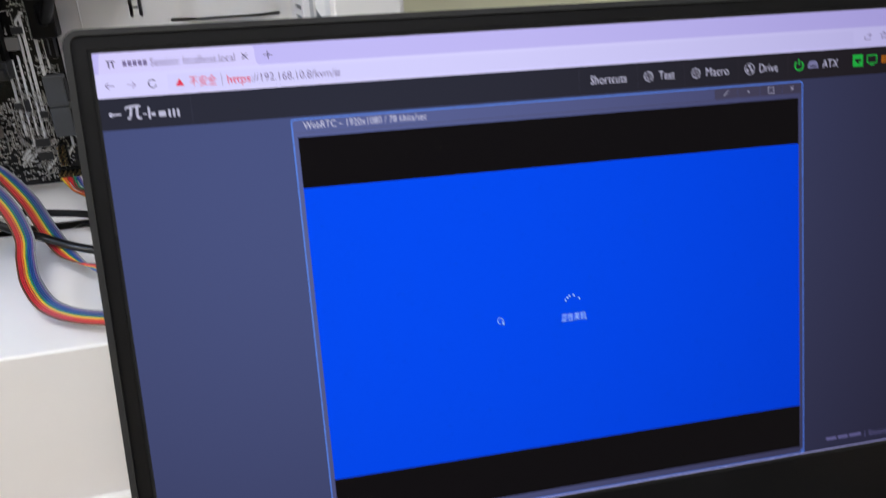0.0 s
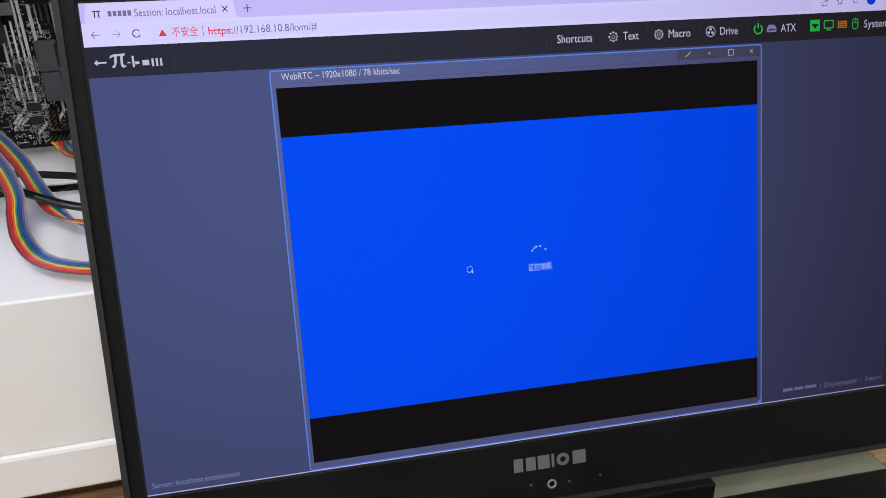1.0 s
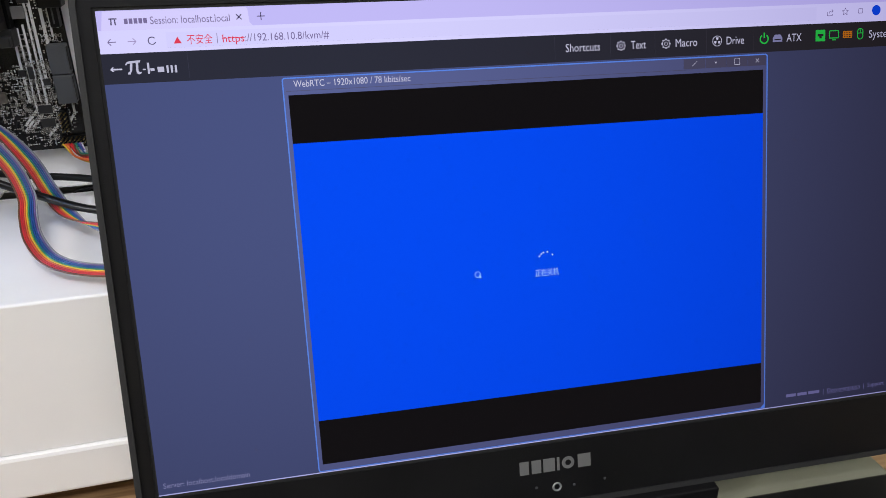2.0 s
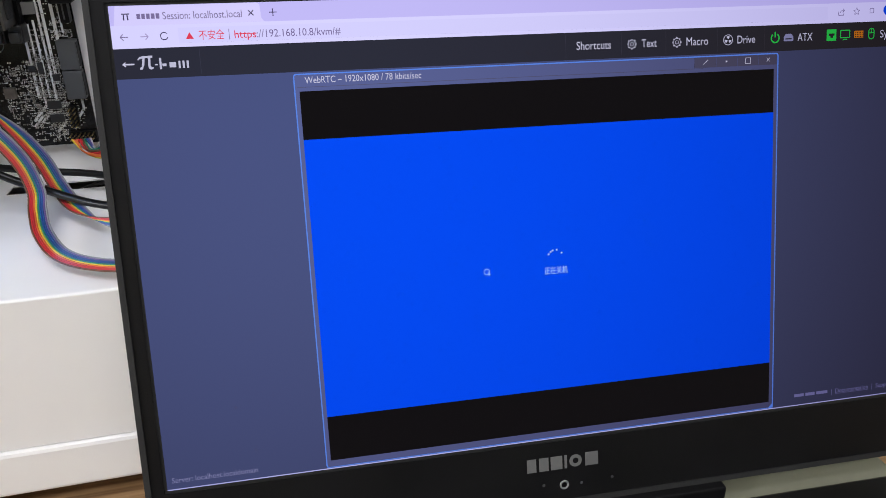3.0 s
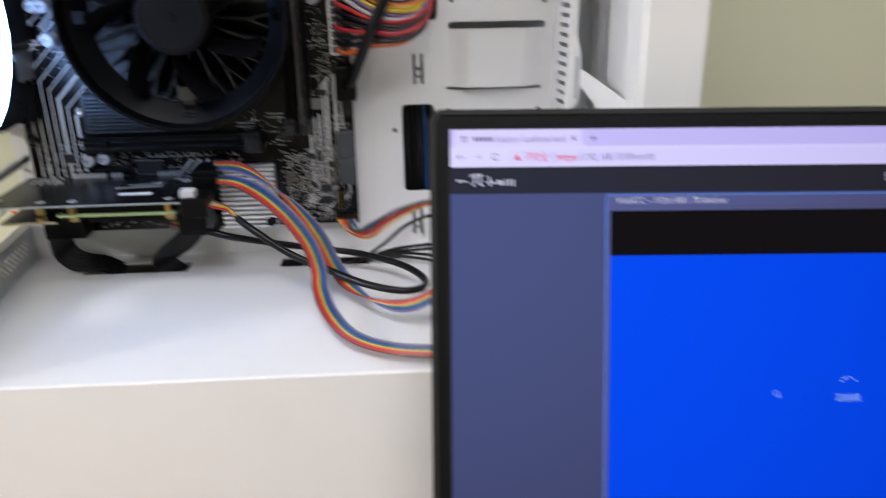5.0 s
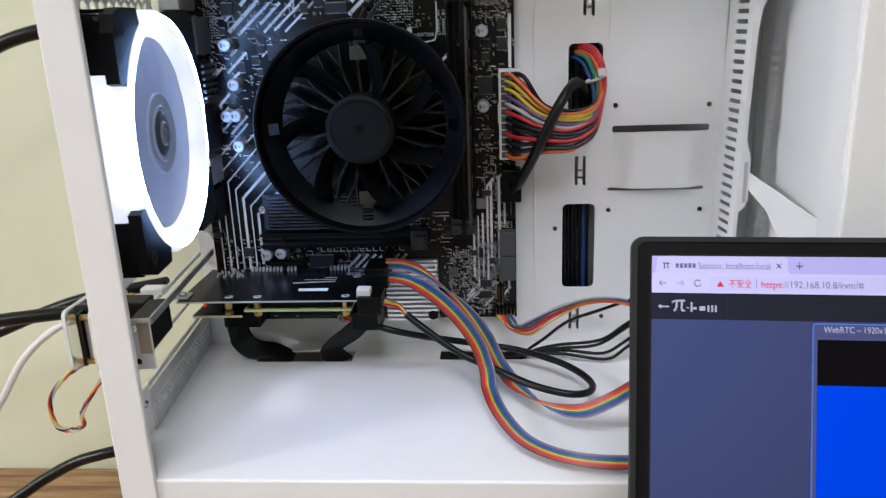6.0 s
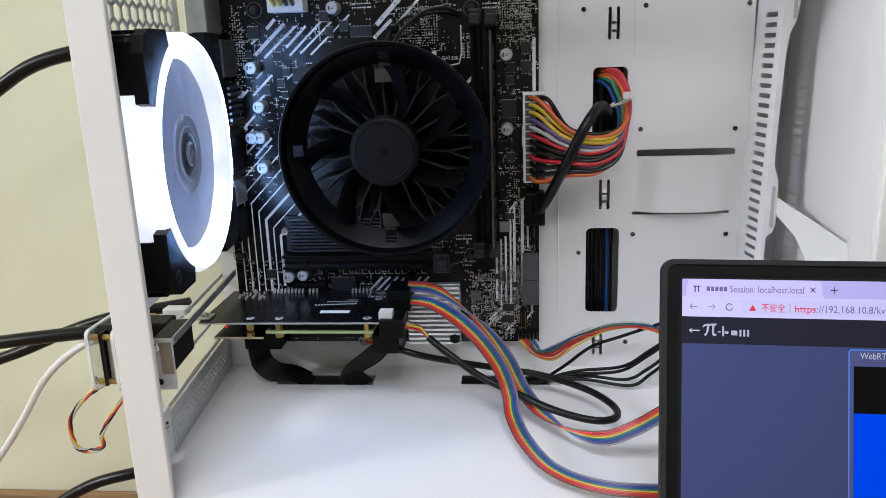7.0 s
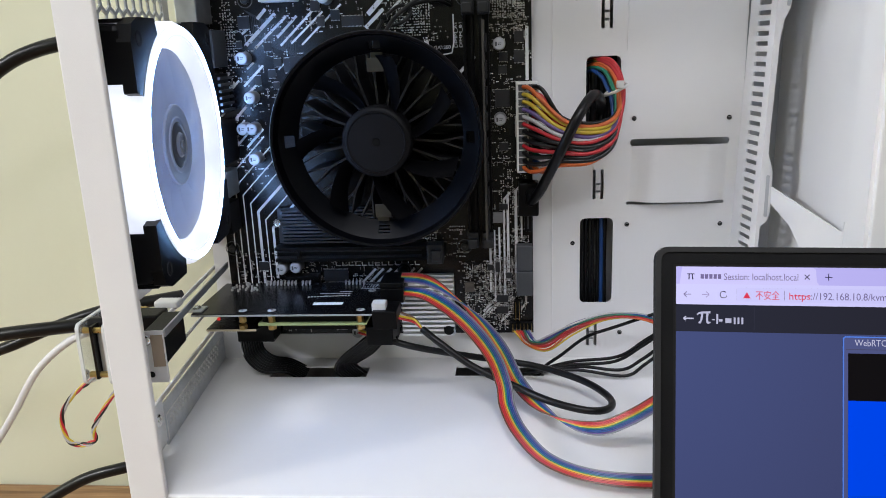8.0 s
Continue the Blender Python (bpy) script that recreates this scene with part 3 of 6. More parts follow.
for _x, _z, _l, _w in ((-0.2060, 0.1960, 0.009, 0.0016), (-0.2050, 0.1880, 0.011, 0.0018), (-0.2055, 0.1770, 0.008, 0.0013), (-0.2020, 0.1690, 0.014, 0.0016), (-0.1960, 0.1680, 0.006, 0.0013), (-0.2050, 0.1590, 0.013, 0.0015), (-0.1970, 0.1570, 0.011, 0.0013), (-0.1900, 0.1560, 0.012, 0.0016), (-0.2050, 0.1500, 0.010, 0.0013)):
    strip2d(_bm, ((_x, _z), (_x + _l, _z + _l)), _w, BY - 0.00015)
for _k in range(26):  # fine copper traces running in steps between the wide stripes
    _x = -0.1830 + 0.0011 * _k
    strip2d(_trace, ((_x, 0.2440 - 0.0006 * _k), (_x + 0.004, 0.2440 - 0.0006 * _k - 0.004), (_x + 0.004, 0.2290 - 0.0005 * _k), (_x + 0.009, 0.2240 - 0.0005 * _k)), 0.00028, BY - 0.00010)
for _k in range(7):  # nested lines that rise beside the cooler
    _x = -0.206 + 0.0047 * _k
    _w = 0.0019 if _k in (4, 6) else 0.0009
    _t = 0.135 - 0.0058 * _k
    strip2d(_bm, ((_x, 0.052 + 0.002 * _k), (_x, _t), (_x + 0.028, _t + 0.028)), _w, BY - 0.00015)
for _k in range(7):
    _x = -0.122 + 0.0054 * _k
    strip2d(_bm, ((_x, 0.056), (_x + 0.014, 0.070)), 0.0016, BY - 0.00015)
for _x, _z0, _z1, _w in ((-0.0287, 0.052, 0.094, 0.0015), (-0.0257, 0.048, 0.096, 0.0011), (-0.0225, 0.052, 0.098, 0.0013), (-0.0192, 0.046, 0.117, 0.0013), (-0.0166, 0.060, 0.119, 0.0017), (-0.0112, 0.062, 0.123, 0.0019), (-0.0075, 0.090, 0.121, 0.0012)):
    strip2d(_bm, ((_x, _z0), (_x, _z1)), _w, BY - 0.00015)
for _p in (((-0.0192, 0.1165), (-0.0150, 0.1215)), ((-0.0112, 0.1225), (-0.0080, 0.1260)), ((-0.0257, 0.0475), (-0.0345, 0.0380)), ((-0.0287, 0.0415), (-0.0350, 0.0345)), ((-0.0235, 0.0440), (-0.0300, 0.0370)), ((-0.0165, 0.0370), (-0.0225, 0.0305)), ((-0.0050, 0.0530), (-0.0050, 0.0440), (-0.0090, 0.0385))):
    strip2d(_bm, _p, 0.0015, BY - 0.00015)
strip2d(_bm, ((-0.0030, 0.194), (-0.0030, 0.227)), 0.0020, BY - 0.00015)
strip2d(_bm, ((-0.028, 0.256), (-0.019, 0.2635)), 0.0022, BY - 0.00015)
strip2d(_bm, ((-0.0490, 0.236), (-0.0490, 0.219), (-0.0505, 0.2125), (-0.0600, 0.2110)), 0.0009, BY - 0.00015)
strip2d(_bm, ((-0.0665, 0.214), (-0.0665, 0.221)), 0.0030, BY - 0.00015)
strip2d(_bm, ((-0.050, 0.196), (-0.036, 0.210)), 0.0022, BY - 0.00015)
strip2d(_bm, ((-0.1030, 0.238), (-0.0790, 0.262)), 0.0030, BY - 0.00015)
strip2d(_bm, ((-0.0940, 0.234), (-0.0720, 0.256)), 0.0016, BY - 0.00015)
part("printed_stripes", _bm, SILK, board, kind="stuff")
part("copper_traces", _trace, mat("masked_copper_trace", (0.014, 0.014, 0.016), 0.4, vary=0.1), board, kind="stuff")
# small parts in clusters
_pads, _body, _marks = bmesh.new(), bmesh.new(), bmesh.new()


def quick_box(bm, x0, x1, y0, y1, z0, z1):
    v = [bm.verts.new(p) for p in ((x0, y0, z0), (x1, y0, z0), (x1, y0, z1), (x0, y0, z1), (x0, y1, z0), (x1, y1, z0), (x1, y1, z1), (x0, y1, z1))]
    for f in ((0, 1, 2, 3), (0, 1, 5, 4), (1, 2, 6, 5), (2, 3, 7, 6), (3, 0, 4, 7)):
        bm.faces.new([v[i] for i in f])


CLUSTERS = [(-0.196, 0.225, 0.012, 0.03, 120), (-0.165, 0.205, 0.020, 0.03, 130), (-0.150, 0.243, 0.02, 0.012, 70), (-0.115, 0.243, 0.03, 0.015, 110), (-0.075, 0.238, 0.022, 0.022, 160),
            (-0.018, 0.240, 0.014, 0.022, 150), (-0.016, 0.205, 0.012, 0.03, 110), (-0.020, 0.165, 0.007, 0.03, 90), (-0.018, 0.12, 0.014, 0.03, 130), (-0.016, 0.06, 0.012, 0.036, 190),
            (-0.038, 0.055, 0.014, 0.02, 70), (-0.19, 0.07, 0.016, 0.014, 70), (-0.135, 0.066, 0.03, 0.010, 120), (-0.19, 0.155, 0.014, 0.03, 110), (-0.03, 0.035, 0.02, 0.012, 90), (-0.06, 0.088, 0.012, 0.012, 40), (-0.125, 0.032, 0.05, 0.008, 90),
            (-0.022, 0.045, 0.012, 0.012, 170), (-0.037, 0.058, 0.010, 0.012, 130), (-0.018, 0.066, 0.010, 0.012, 220), (-0.012, 0.235, 0.010, 0.014, 150)]
for _cx, _cz, _rx, _rz, _n in CLUSTERS:
    for _ in range(int(_n * (1.1 if _cz < 0.1 else 0.6))):
        _x, _z = round((_cx + rng.uniform(-_rx, _rx)) / 0.0011) * 0.0011, round((_cz + rng.uniform(-_rz, _rz)) / 0.0013) * 0.0013
        if not (BX0 + 0.002 < _x < BX1 - 0.002 and BZ0 + 0.002 < _z < BZ1 - 0.002):
            continue
        _l, _w = rng.choice(((0.0008, 0.0004), (0.0009, 0.0004), (0.0006, 0.0003), (0.0005, 0.00026), (0.0006, 0.0003)))
        if rng.random() < 0.5:
            quick_box(_pads, _x - _l, _x - _l * 0.5, BY - 0.0004, BY, _z - _w, _z + _w), quick_box(_pads, _x + _l * 0.5, _x + _l, BY - 0.0004, BY, _z - _w, _z + _w)
            quick_box(_body, _x - _l * 0.5, _x + _l * 0.5, BY - 0.00045, BY, _z - _w, _z + _w)
        else:
            quick_box(_pads, _x - _w, _x + _w, BY - 0.0004, BY, _z - _l, _z - _l * 0.5), quick_box(_pads, _x - _w, _x + _w, BY - 0.0004, BY, _z + _l * 0.5, _z + _l)
            quick_box(_body, _x - _w, _x + _w, BY - 0.00045, BY, _z - _l * 0.5, _z + _l * 0.5)
        if rng.random() < 0.2:
            quick_box(_marks, _x + 0.0013, _x + 0.0013 + rng.uniform(0.0005, 0.0022), BY - 0.00012, BY, _z - 0.0003, _z + 0.0003)
for _gx, _gz, _nx, _nz, _p, _f in ((-0.027, 0.242, 14, 16, 0.0014, 0.62), (-0.0105, 0.228, 5, 26, 0.0014, 0.6), (-0.082, 0.224, 12, 16, 0.0016, 0.5), (-0.199, 0.205, 6, 30, 0.0015, 0.5), (-0.020, 0.036, 9, 20, 0.0014, 0.5), (-0.116, 0.0285, 36, 3, 0.0017, 0.5), (-0.021, 0.105, 6, 22, 0.0015, 0.45), (-0.170, 0.180, 9, 10, 0.0016, 0.4)):
    for _i in range(_nx):
        for _j in range(_nz):
            if rng.random() < _f:
                _x, _z = _gx + _i * _p, _gz + _j * _p
                quick_box(_pads, _x, _x + _p * 0.5, BY - 0.0003, BY, _z, _z + _p * 0.42)
for _gx, _gz, _nx, _nz, _p in ((-0.0900, 0.2270, 16, 13, 0.0017), (-0.0245, 0.2330, 13, 16, 0.0016), (-0.1995, 0.2130, 5, 18, 0.0017), (-0.0330, 0.0640, 4, 7, 0.0017), (-0.0450, 0.0665, 8, 4, 0.0017), (-0.1700, 0.0580, 30, 2, 0.0019)):
    for _i in range(_nx):
        for _j in range(_nz):
            if rng.random() < 0.72:
                _x, _z = _gx + _i * _p, _gz + _j * _p
                quick_box(_pads, _x, _x + _p * 0.44, BY - 0.0003, BY, _z, _z + _p * 0.44)
for _gx, _gz, _n in ((-0.0060, 0.2100, 5), (-0.0350, 0.2480, 7), (-0.1180, 0.2510, 8), (-0.0760, 0.0930, 6), (-0.0560, 0.0985, 7), (-0.1980, 0.1480, 4), (-0.0500, 0.0300, 6)):  # unreadable printed rows
    for _i in range(_n):
        for _j in range(2):
            quick_box(_marks, _gx + 0.0016 * _i, _gx + 0.0016 * _i + rng.uniform(0.0007, 0.0012), BY - 0.00012, BY, _gz - 0.0024 * _j, _gz - 0.0024 * _j + 0.0009)
for _ in range(130):  # short rows of pins beside the chips
    _cx, _cz, _rx, _rz, _n = rng.choice(CLUSTERS)
    _x, _z = _cx + rng.uniform(-_rx, _rx), _cz + rng.uniform(-_rz, _rz)
    _h, _n = rng.random() < 0.5, rng.randint(3, 9)
    for _k in range(_n):
        _px, _pz = (_x + 0.00085 * _k, _z) if _h else (_x, _z + 0.00085 * _k)
        if BX0 + 0.002 < _px < BX1 - 0.002 and BZ0 + 0.002 < _pz < BZ1 - 0.002:
            quick_box(_pads, _px, _px + (0.0004 if _h else 0.0007), BY - 0.0003, BY, _pz, _pz + (0.0007 if _h else 0.0004))
part("solder_tin", _pads, SOLDER, board, kind="stuff")
part("chip_ceramic", _body, CERAMIC, board, kind="stuff")
part("printed_legend", _marks, SILK, board, kind="stuff")


def chip(x, z, w, h, t=0.0011, legs=True, material=None):
    ob = part("chip", boxes((x - w / 2, x + w / 2, BY - t, BY, z - h / 2, z + h / 2), bev=0.00015), material or CHIP, board)
    if legs:
        bm = bmesh.new()
        n = int(w / 0.0008)
        for i in range(n):
            xx = x - w / 2 + (i + 0.5) * w / n
            quick_box(bm, xx - 0.0002, xx + 0.0002, BY - 0.0004, BY, z - h / 2 - 0.0006, z - h / 2)
            quick_box(bm, xx - 0.0002, xx + 0.0002, BY - 0.0004, BY, z + h / 2, z + h / 2 + 0.0006)
        part("chip_legs", bm, SOLDER, ob)
    return ob


for _a in ((-0.184, 0.236, 0.0075, 0.0075), (-0.1885, 0.2225, 0.004, 0.004), (-0.1695, 0.2205, 0.0055, 0.0055), (-0.1685, 0.2035, 0.005, 0.005), (-0.166, 0.196, 0.004, 0.004), (-0.1365, 0.2445, 0.006, 0.006), (-0.124, 0.2385, 0.006, 0.006), (-0.1335, 0.235, 0.005, 0.006),
           (-0.1165, 0.2345, 0.007, 0.006), (-0.1095, 0.2345, 0.007, 0.006), (-0.0180, 0.209, 0.0055, 0.0055), (-0.0185, 0.201, 0.0055, 0.005), (-0.0080, 0.221, 0.006, 0.0068), (-0.0080, 0.209, 0.0068, 0.0075), (-0.019, 0.183, 0.0095, 0.011), (-0.0185, 0.152, 0.006, 0.005),
           (-0.0210, 0.0475, 0.0078, 0.0050), (-0.0210, 0.0392, 0.0078, 0.0050), (-0.0240, 0.0700, 0.0030, 0.0070), (-0.0165, 0.0640, 0.0040, 0.0040), (-0.0290, 0.0700, 0.0040, 0.0038), (-0.187, 0.073, 0.0065, 0.006), (-0.136, 0.0655, 0.017, 0.0085), (-0.0195, 0.112, 0.006, 0.004), (-0.1555, 0.2085, 0.009, 0.009), (-0.164, 0.2105, 0.005, 0.005), (-0.178, 0.1995, 0.004, 0.006)):
    chip(*_a)
chip(-0.1495, 0.2075, 0.0115, 0.013, 0.004, False)
chip(-0.0435, 0.0565, 0.0065, 0.0065, 0.003, False, CERAMIC)
chip(-0.0230, 0.1050, 0.0068, 0.0068, 0.003, False, mat("inductor_grey", (0.17, 0.165, 0.16), 0.5))

_can = lathe([(0, 0.0098), (0.0036, 0.0098), (0.0040, 0.0093), (0.0040, 0.0022), (0.0038, 0.0018), (0.0041, 0.0012), (0.0041, 0)], 24)
_me = bpy.data.meshes.new("capacitor")
_can.to_mesh(_me)
_can.free()
_me.materials.append(mat("capacitor_can", (0.42, 0.42, 0.43), 0.38, 0.7))
_me.polygons.foreach_set("use_smooth", [True] * len(_me.polygons))
_me.set_sharp_from_angle(angle=radians(40))
_tp = lathe([(0, 0.0101), (0.0032, 0.0101), (0.0036, 0.0097)], 24)
_tm = bpy.data.meshes.new("capacitor_top")
_tp.to_mesh(_tm)
_tp.free()
_tm.materials.append(mat("capacitor_top_print", (0.50, 0.51, 0.53), 0.4, 0.3))
_bk = boxes((-0.0024, -0.0012, -0.0013, 0.0013, 0.01005, 0.0102), (-0.0006, 0.0016, 0.0003, 0.0007, 0.01005, 0.0102), (-0.0006, 0.0012, -0.0006, -0.0002, 0.01005, 0.0102))
_bk_me = bpy.data.meshes.new("capacitor_mark")
_bk.to_mesh(_bk_me)
_bk.free()
_bk_me.materials.append(GREY_P)
for _x, _z in ((-0.185, 0.214), (-0.182, 0.189), (-0.189, 0.169), (-0.183, 0.169), (-0.183, 0.149), (-0.129, 0.249), (-0.172, 0.073), (-0.162, 0.074), (-0.0205, 0.217), (-0.0205, 0.1705), (-0.122, 0.0265)):
    _c = place("capacitor", _me, board, "silver capacitor with printed top", m=front(_x, BY, _z))
    place("capacitor_top", _tm, _c, local=True)
    place("capacitor_mark", _bk_me, _c, local=True)

# slots, sockets, heatsinks
_s = part("pcie_slot", boxes((-0.175, -0.071, BY - 0.011, BY, 0.0785, 0.0805), (-0.175, -0.071, BY - 0.011, BY, 0.0865, 0.0885), (-0.175, -0.071, BY - 0.006, BY, 0.0800, 0.0870), (-0.160, -0.1575, BY - 0.0109, BY, 0.0800, 0.0870), bev=0.0002), BLACK, board, "long black expansion slot")
_bm = bmesh.new()
for _k in range(70):
    for _z in (0.0812, 0.0853):
        quick_box(_bm, -0.1735 + _k * 0.00142, -0.1735 + _k * 0.00142 + 0.0006, BY - 0.0112, BY - 0.004, _z, _z + 0.0005)
part("contact_strip", _bm, GREY_P, _s, kind="stuff")
part("slot_latch", boxes((-0.071, -0.060, BY - 0.012, BY, 0.076, 0.0895), (-0.068, -0.061, BY - 0.016, BY - 0.012, 0.079, 0.0865), bev=0.0008), DARK_GREY, _s)
part("pcie_slot", boxes((-0.170, -0.147, BY - 0.009, BY, 0.0605, 0.0625), (-0.170, -0.147, BY - 0.009, BY, 0.0655, 0.0675), (-0.170, -0.147, BY - 0.005, BY, 0.0620, 0.0660), bev=0.0002), BLACK, board)
_ssd = part("ssd_heatsink", boxes((-0.1725, -0.092, BY - 0.005, BY - 0.001, 0.0905, 0.1145)), DARK_ALU, board, "dark ribbed solid state drive heatsink")
for _k in range(10):
    part("rib", boxes((-0.1690, -0.093, BY - 0.0095, BY - 0.005, 0.0912 + 0.0024 * _k, 0.0924 + 0.0024 * _k)), DARK_ALU, _ssd)
screw(board, front(-0.1722, BY - 0.006, 0.105), 0.0030, NICKEL)
_hs = part("chipset_heatsink", boxes((-0.0900, -0.054, BY - 0.006, BY - 0.001, 0.0240, 0.0665)), ALU, board, "silver ribbed chipset heatsink")
for _k in range(13):
    part("rib", boxes((-0.0900, -0.054, BY - 0.0115, BY - 0.006, 0.0245 + 0.0033 * _k, 0.0262 + 0.0033 * _k), bev=0.0002), ALU, _hs)
for _x, _z in ((-0.0878, 0.0700), (-0.0580, 0.0285)):
    part("push_pin", lathe([(0, 0.0120), (0.0030, 0.0120), (0.0036, 0.0112), (0.0036, 0.006), (0.0046, 0.005), (0.0046, 0)], 24, front(_x, BY, _z)), BLACK, _hs, smooth=True)
for _x in (-0.0395, -0.0298):
    _s = part("memory_slot", boxes((_x - 0.0032, _x - 0.0012, BY - 0.009, BY, 0.094, 0.236), (_x + 0.0012, _x + 0.0032, BY - 0.009, BY, 0.094, 0.236), (_x - 0.0012, _x + 0.0012, BY - 0.004, BY, 0.094, 0.236), bev=0.0002), BLACK, board)
    for _z in (0.087, 0.235):
        part("slot_latch", boxes((_x - 0.0038, _x + 0.0038, BY - 0.013, BY, _z, _z + 0.010), (_x - 0.003, _x + 0.003, BY - 0.018, BY - 0.012, _z + 0.001, _z + 0.007), bev=0.0006), DARK_GREY, _s)
_ram = thing("memory_module", (-0.0298, -0.02, 0.165), "memory module standing in its slot", "memory module")
part("module_board", boxes((-0.0305, -0.0292, BY - 0.033, BY - 0.004, 0.0975, 0.2315)), mat("module_edge", (0.055, 0.05, 0.042), 0.5), _ram)
for _k in range(8):
    part("memory_chip", boxes((-0.0291, -0.0280, BY - 0.026, BY - 0.014, 0.102 + 0.0158 * _k, 0.113 + 0.0158 * _k), bev=0.0002), CHIP, _ram)
for _z in (0.0694, 0.0517):
    _s = part("drive_port", boxes((-0.0112, -0.0006, BY - 0.0085, BY, _z, _z + 0.0172), bev=0.0006), GREY_P, board, "grey drive socket")
    part("port_opening", boxes((-0.0020, -0.0002, BY - 0.0072, BY - 0.0016, _z + 0.0018, _z + 0.0157)), HOLE, _s)
_s = part("upright_drive_port", boxes((-0.0058, -0.0008, BY - 0.0085, BY, 0.0965, 0.1110), bev=0.0005), BLACK, board)
part("port_tongue", boxes((-0.0038, -0.0030, BY - 0.0089, BY - 0.002, 0.0985, 0.1090)), GREY_P, _s)
_h = part("pin_header", boxes((-0.0155, -0.0005, BY - 0.0026, BY, 0.0255, 0.0305), bev=0.0002), BLACK, board)
for _k in range(6):
    for _z in (0.0268, 0.0293):
        part("pin", boxes((-0.0146 + _k * 0.00254, -0.0140 + _k * 0.00254, BY - 0.0105, BY - 0.002, _z - 0.0003, _z + 0.0003)), BRASS, _h)
_h = part("pin_header", boxes((-0.0135, -0.0085, BY - 0.0026, BY, 0.0335, 0.0465), bev=0.0002), BLACK, board)
for _k in range(5):
    for _x in (-0.0122, -0.0097):
        part("pin", boxes((_x - 0.0003, _x + 0.0003, BY - 0.0095, BY - 0.002, 0.0347 + _k * 0.00254, 0.0353 + _k * 0.00254)), BRASS, _h)
for _b, _m, _n in (((-0.2190, -0.1985, BY - 0.022, BY, 0.1255, 0.1430), STEEL, "metal_port"), ((-0.2180, -0.196, BY - 0.027, BY, 0.148, 0.176), BLACK, "port_block"), ((-0.2180, -0.198, BY - 0.030, BY, 0.180, 0.205), BLACK, "port_block"), ((-0.2180, -0.1995, BY - 0.020, BY, 0.1005, 0.122), BLACK, "audio_port"),
                   ((-0.2180, -0.2045, BY - 0.026, BY, 0.236, 0.258), STEEL, "metal_port"), ((-0.2180, -0.197, BY - 0.024, BY, 0.209, 0.232), GREY_P, "port_block")):
    part(_n, boxes(_b, bev=0.0008), _m, board)
for _k in range(6):
    part("port_rib", boxes((-0.1965, -0.1948, BY - 0.024, BY - 0.002, 0.1815 + 0.004 * _k, 0.1832 + 0.004 * _k)), GREY_P, board)
part("label", boxes((-0.2050, -0.1992, BY - 0.0224, BY - 0.0222, 0.1275, 0.1415)), LABEL, board)
_eps = part("power_socket", boxes((-0.1695, -0.1465, BY - 0.013, BY, 0.2475, 0.2575), bev=0.0006), CREAM, board, "white processor power socket")
for _t, _x, _z, _s in (("SATA6G_3", -0.0145, 0.0875, 0.0026), ("SATA6G_2", -0.0145, 0.0902, 0.0026), ("SATA6G_1", -0.0138, 0.0955, 0.0026), ("LGA1200", -0.0635, 0.2150, 0.0032), ("FAN", -0.0525, 0.2445, 0.0022), ("HDMI", -0.192, 0.230, 0.0022)):
    words(_t, _s, front(_x, BY - 0.0003, _z), SILK, board, "printed_text")
words("U32G1_12", 0.0026, front(-0.0118, BY - 0.0003, 0.1120) @ Matrix.Rotation(radians(90), 4, "Z"), SILK, board, "printed_text")
for _t, _x in (("DIMM_A1", -0.0468), ("DIMM_B1", -0.0436)):
    words(_t, 0.0028, front(_x, BY - 0.0003, 0.2155) @ Matrix.Rotation(radians(90), 4, "Z"), SILK, board, "printed_text", width=0.0150)
_bm = bmesh.new()
for _k in range(13):  # the board's printed name, unreadable bars
    quick_box(_bm, -0.136 + 0.0046 * _k, -0.1325 + 0.0046 * _k, BY - 0.0002, BY, 0.0722, 0.0728), quick_box(_bm, -0.136 + 0.0046 * _k, -0.1354 + 0.0046 * _k, BY - 0.0002, BY, 0.0722, 0.0748)
part("printed_name", _bm, SILK, board)

# ---- processor cooler ----
CC = front(-0.0925, 0, 0.1645)
cooler = thing("cpu_cooler", (-0.0925, -0.02, 0.1645), "round black processor cooler with fan and forked metal fins", "cooler")
_bm = lathe([(0.0625, 0.0690), (0.0632, 0.0680), (0.0628, 0.0585), (0.0580, 0.0548), (0.0528, 0.0508), (0.0515, 0.0500), (0.0502, 0.0500), (0.0502, 0.0512), (0.0518, 0.0526), (0.0572, 0.0575), (0.0602, 0.0600), (0.0610, 0.0685)], 96, closed=True)
_cut = []
for _f in _bm.faces:  # four openings over the push pins
    _c = _f.calc_center_median()
    _a = (math.degrees(math.atan2(_c.y, _c.x)) + 45) % 90 - 45
    if 0.0530 < math.hypot(_c.x, _c.y) < 0.0566 and abs(_a) < 5.5:
        _cut.append(_f)
bmesh.ops.delete(_bm, geom=_cut, context="FACES")
bmesh.ops.transform(_bm, matrix=CC, verts=_bm.verts)
part("shroud", _bm, GLOSSY, cooler, "black round fan shroud", smooth=True)
part("core", lathe([(0, 0.046), (0.019, 0.046), (0.019, 0.010), (0, 0.010)], 40, CC), DARK_ALU, cooler, smooth=True)
BLADE = mat("dark_fan_blade", (0.0014, 0.0014, 0.0018), 0.6, spec=0.03)
_fin = bmesh.new()
box(_fin, 0.018, 0.0365, -0.0007, 0.0007, 0.016, 0.0465)
for _s in (-1, 1):
    box(_fin, 0.0, 0.0160, -0.0005, 0.0005, 0.016, 0.0465, m=Matrix.Translation((0.0360, 0, 0)) @ Matrix.Rotation(radians(15 * _s), 4, "Z"))
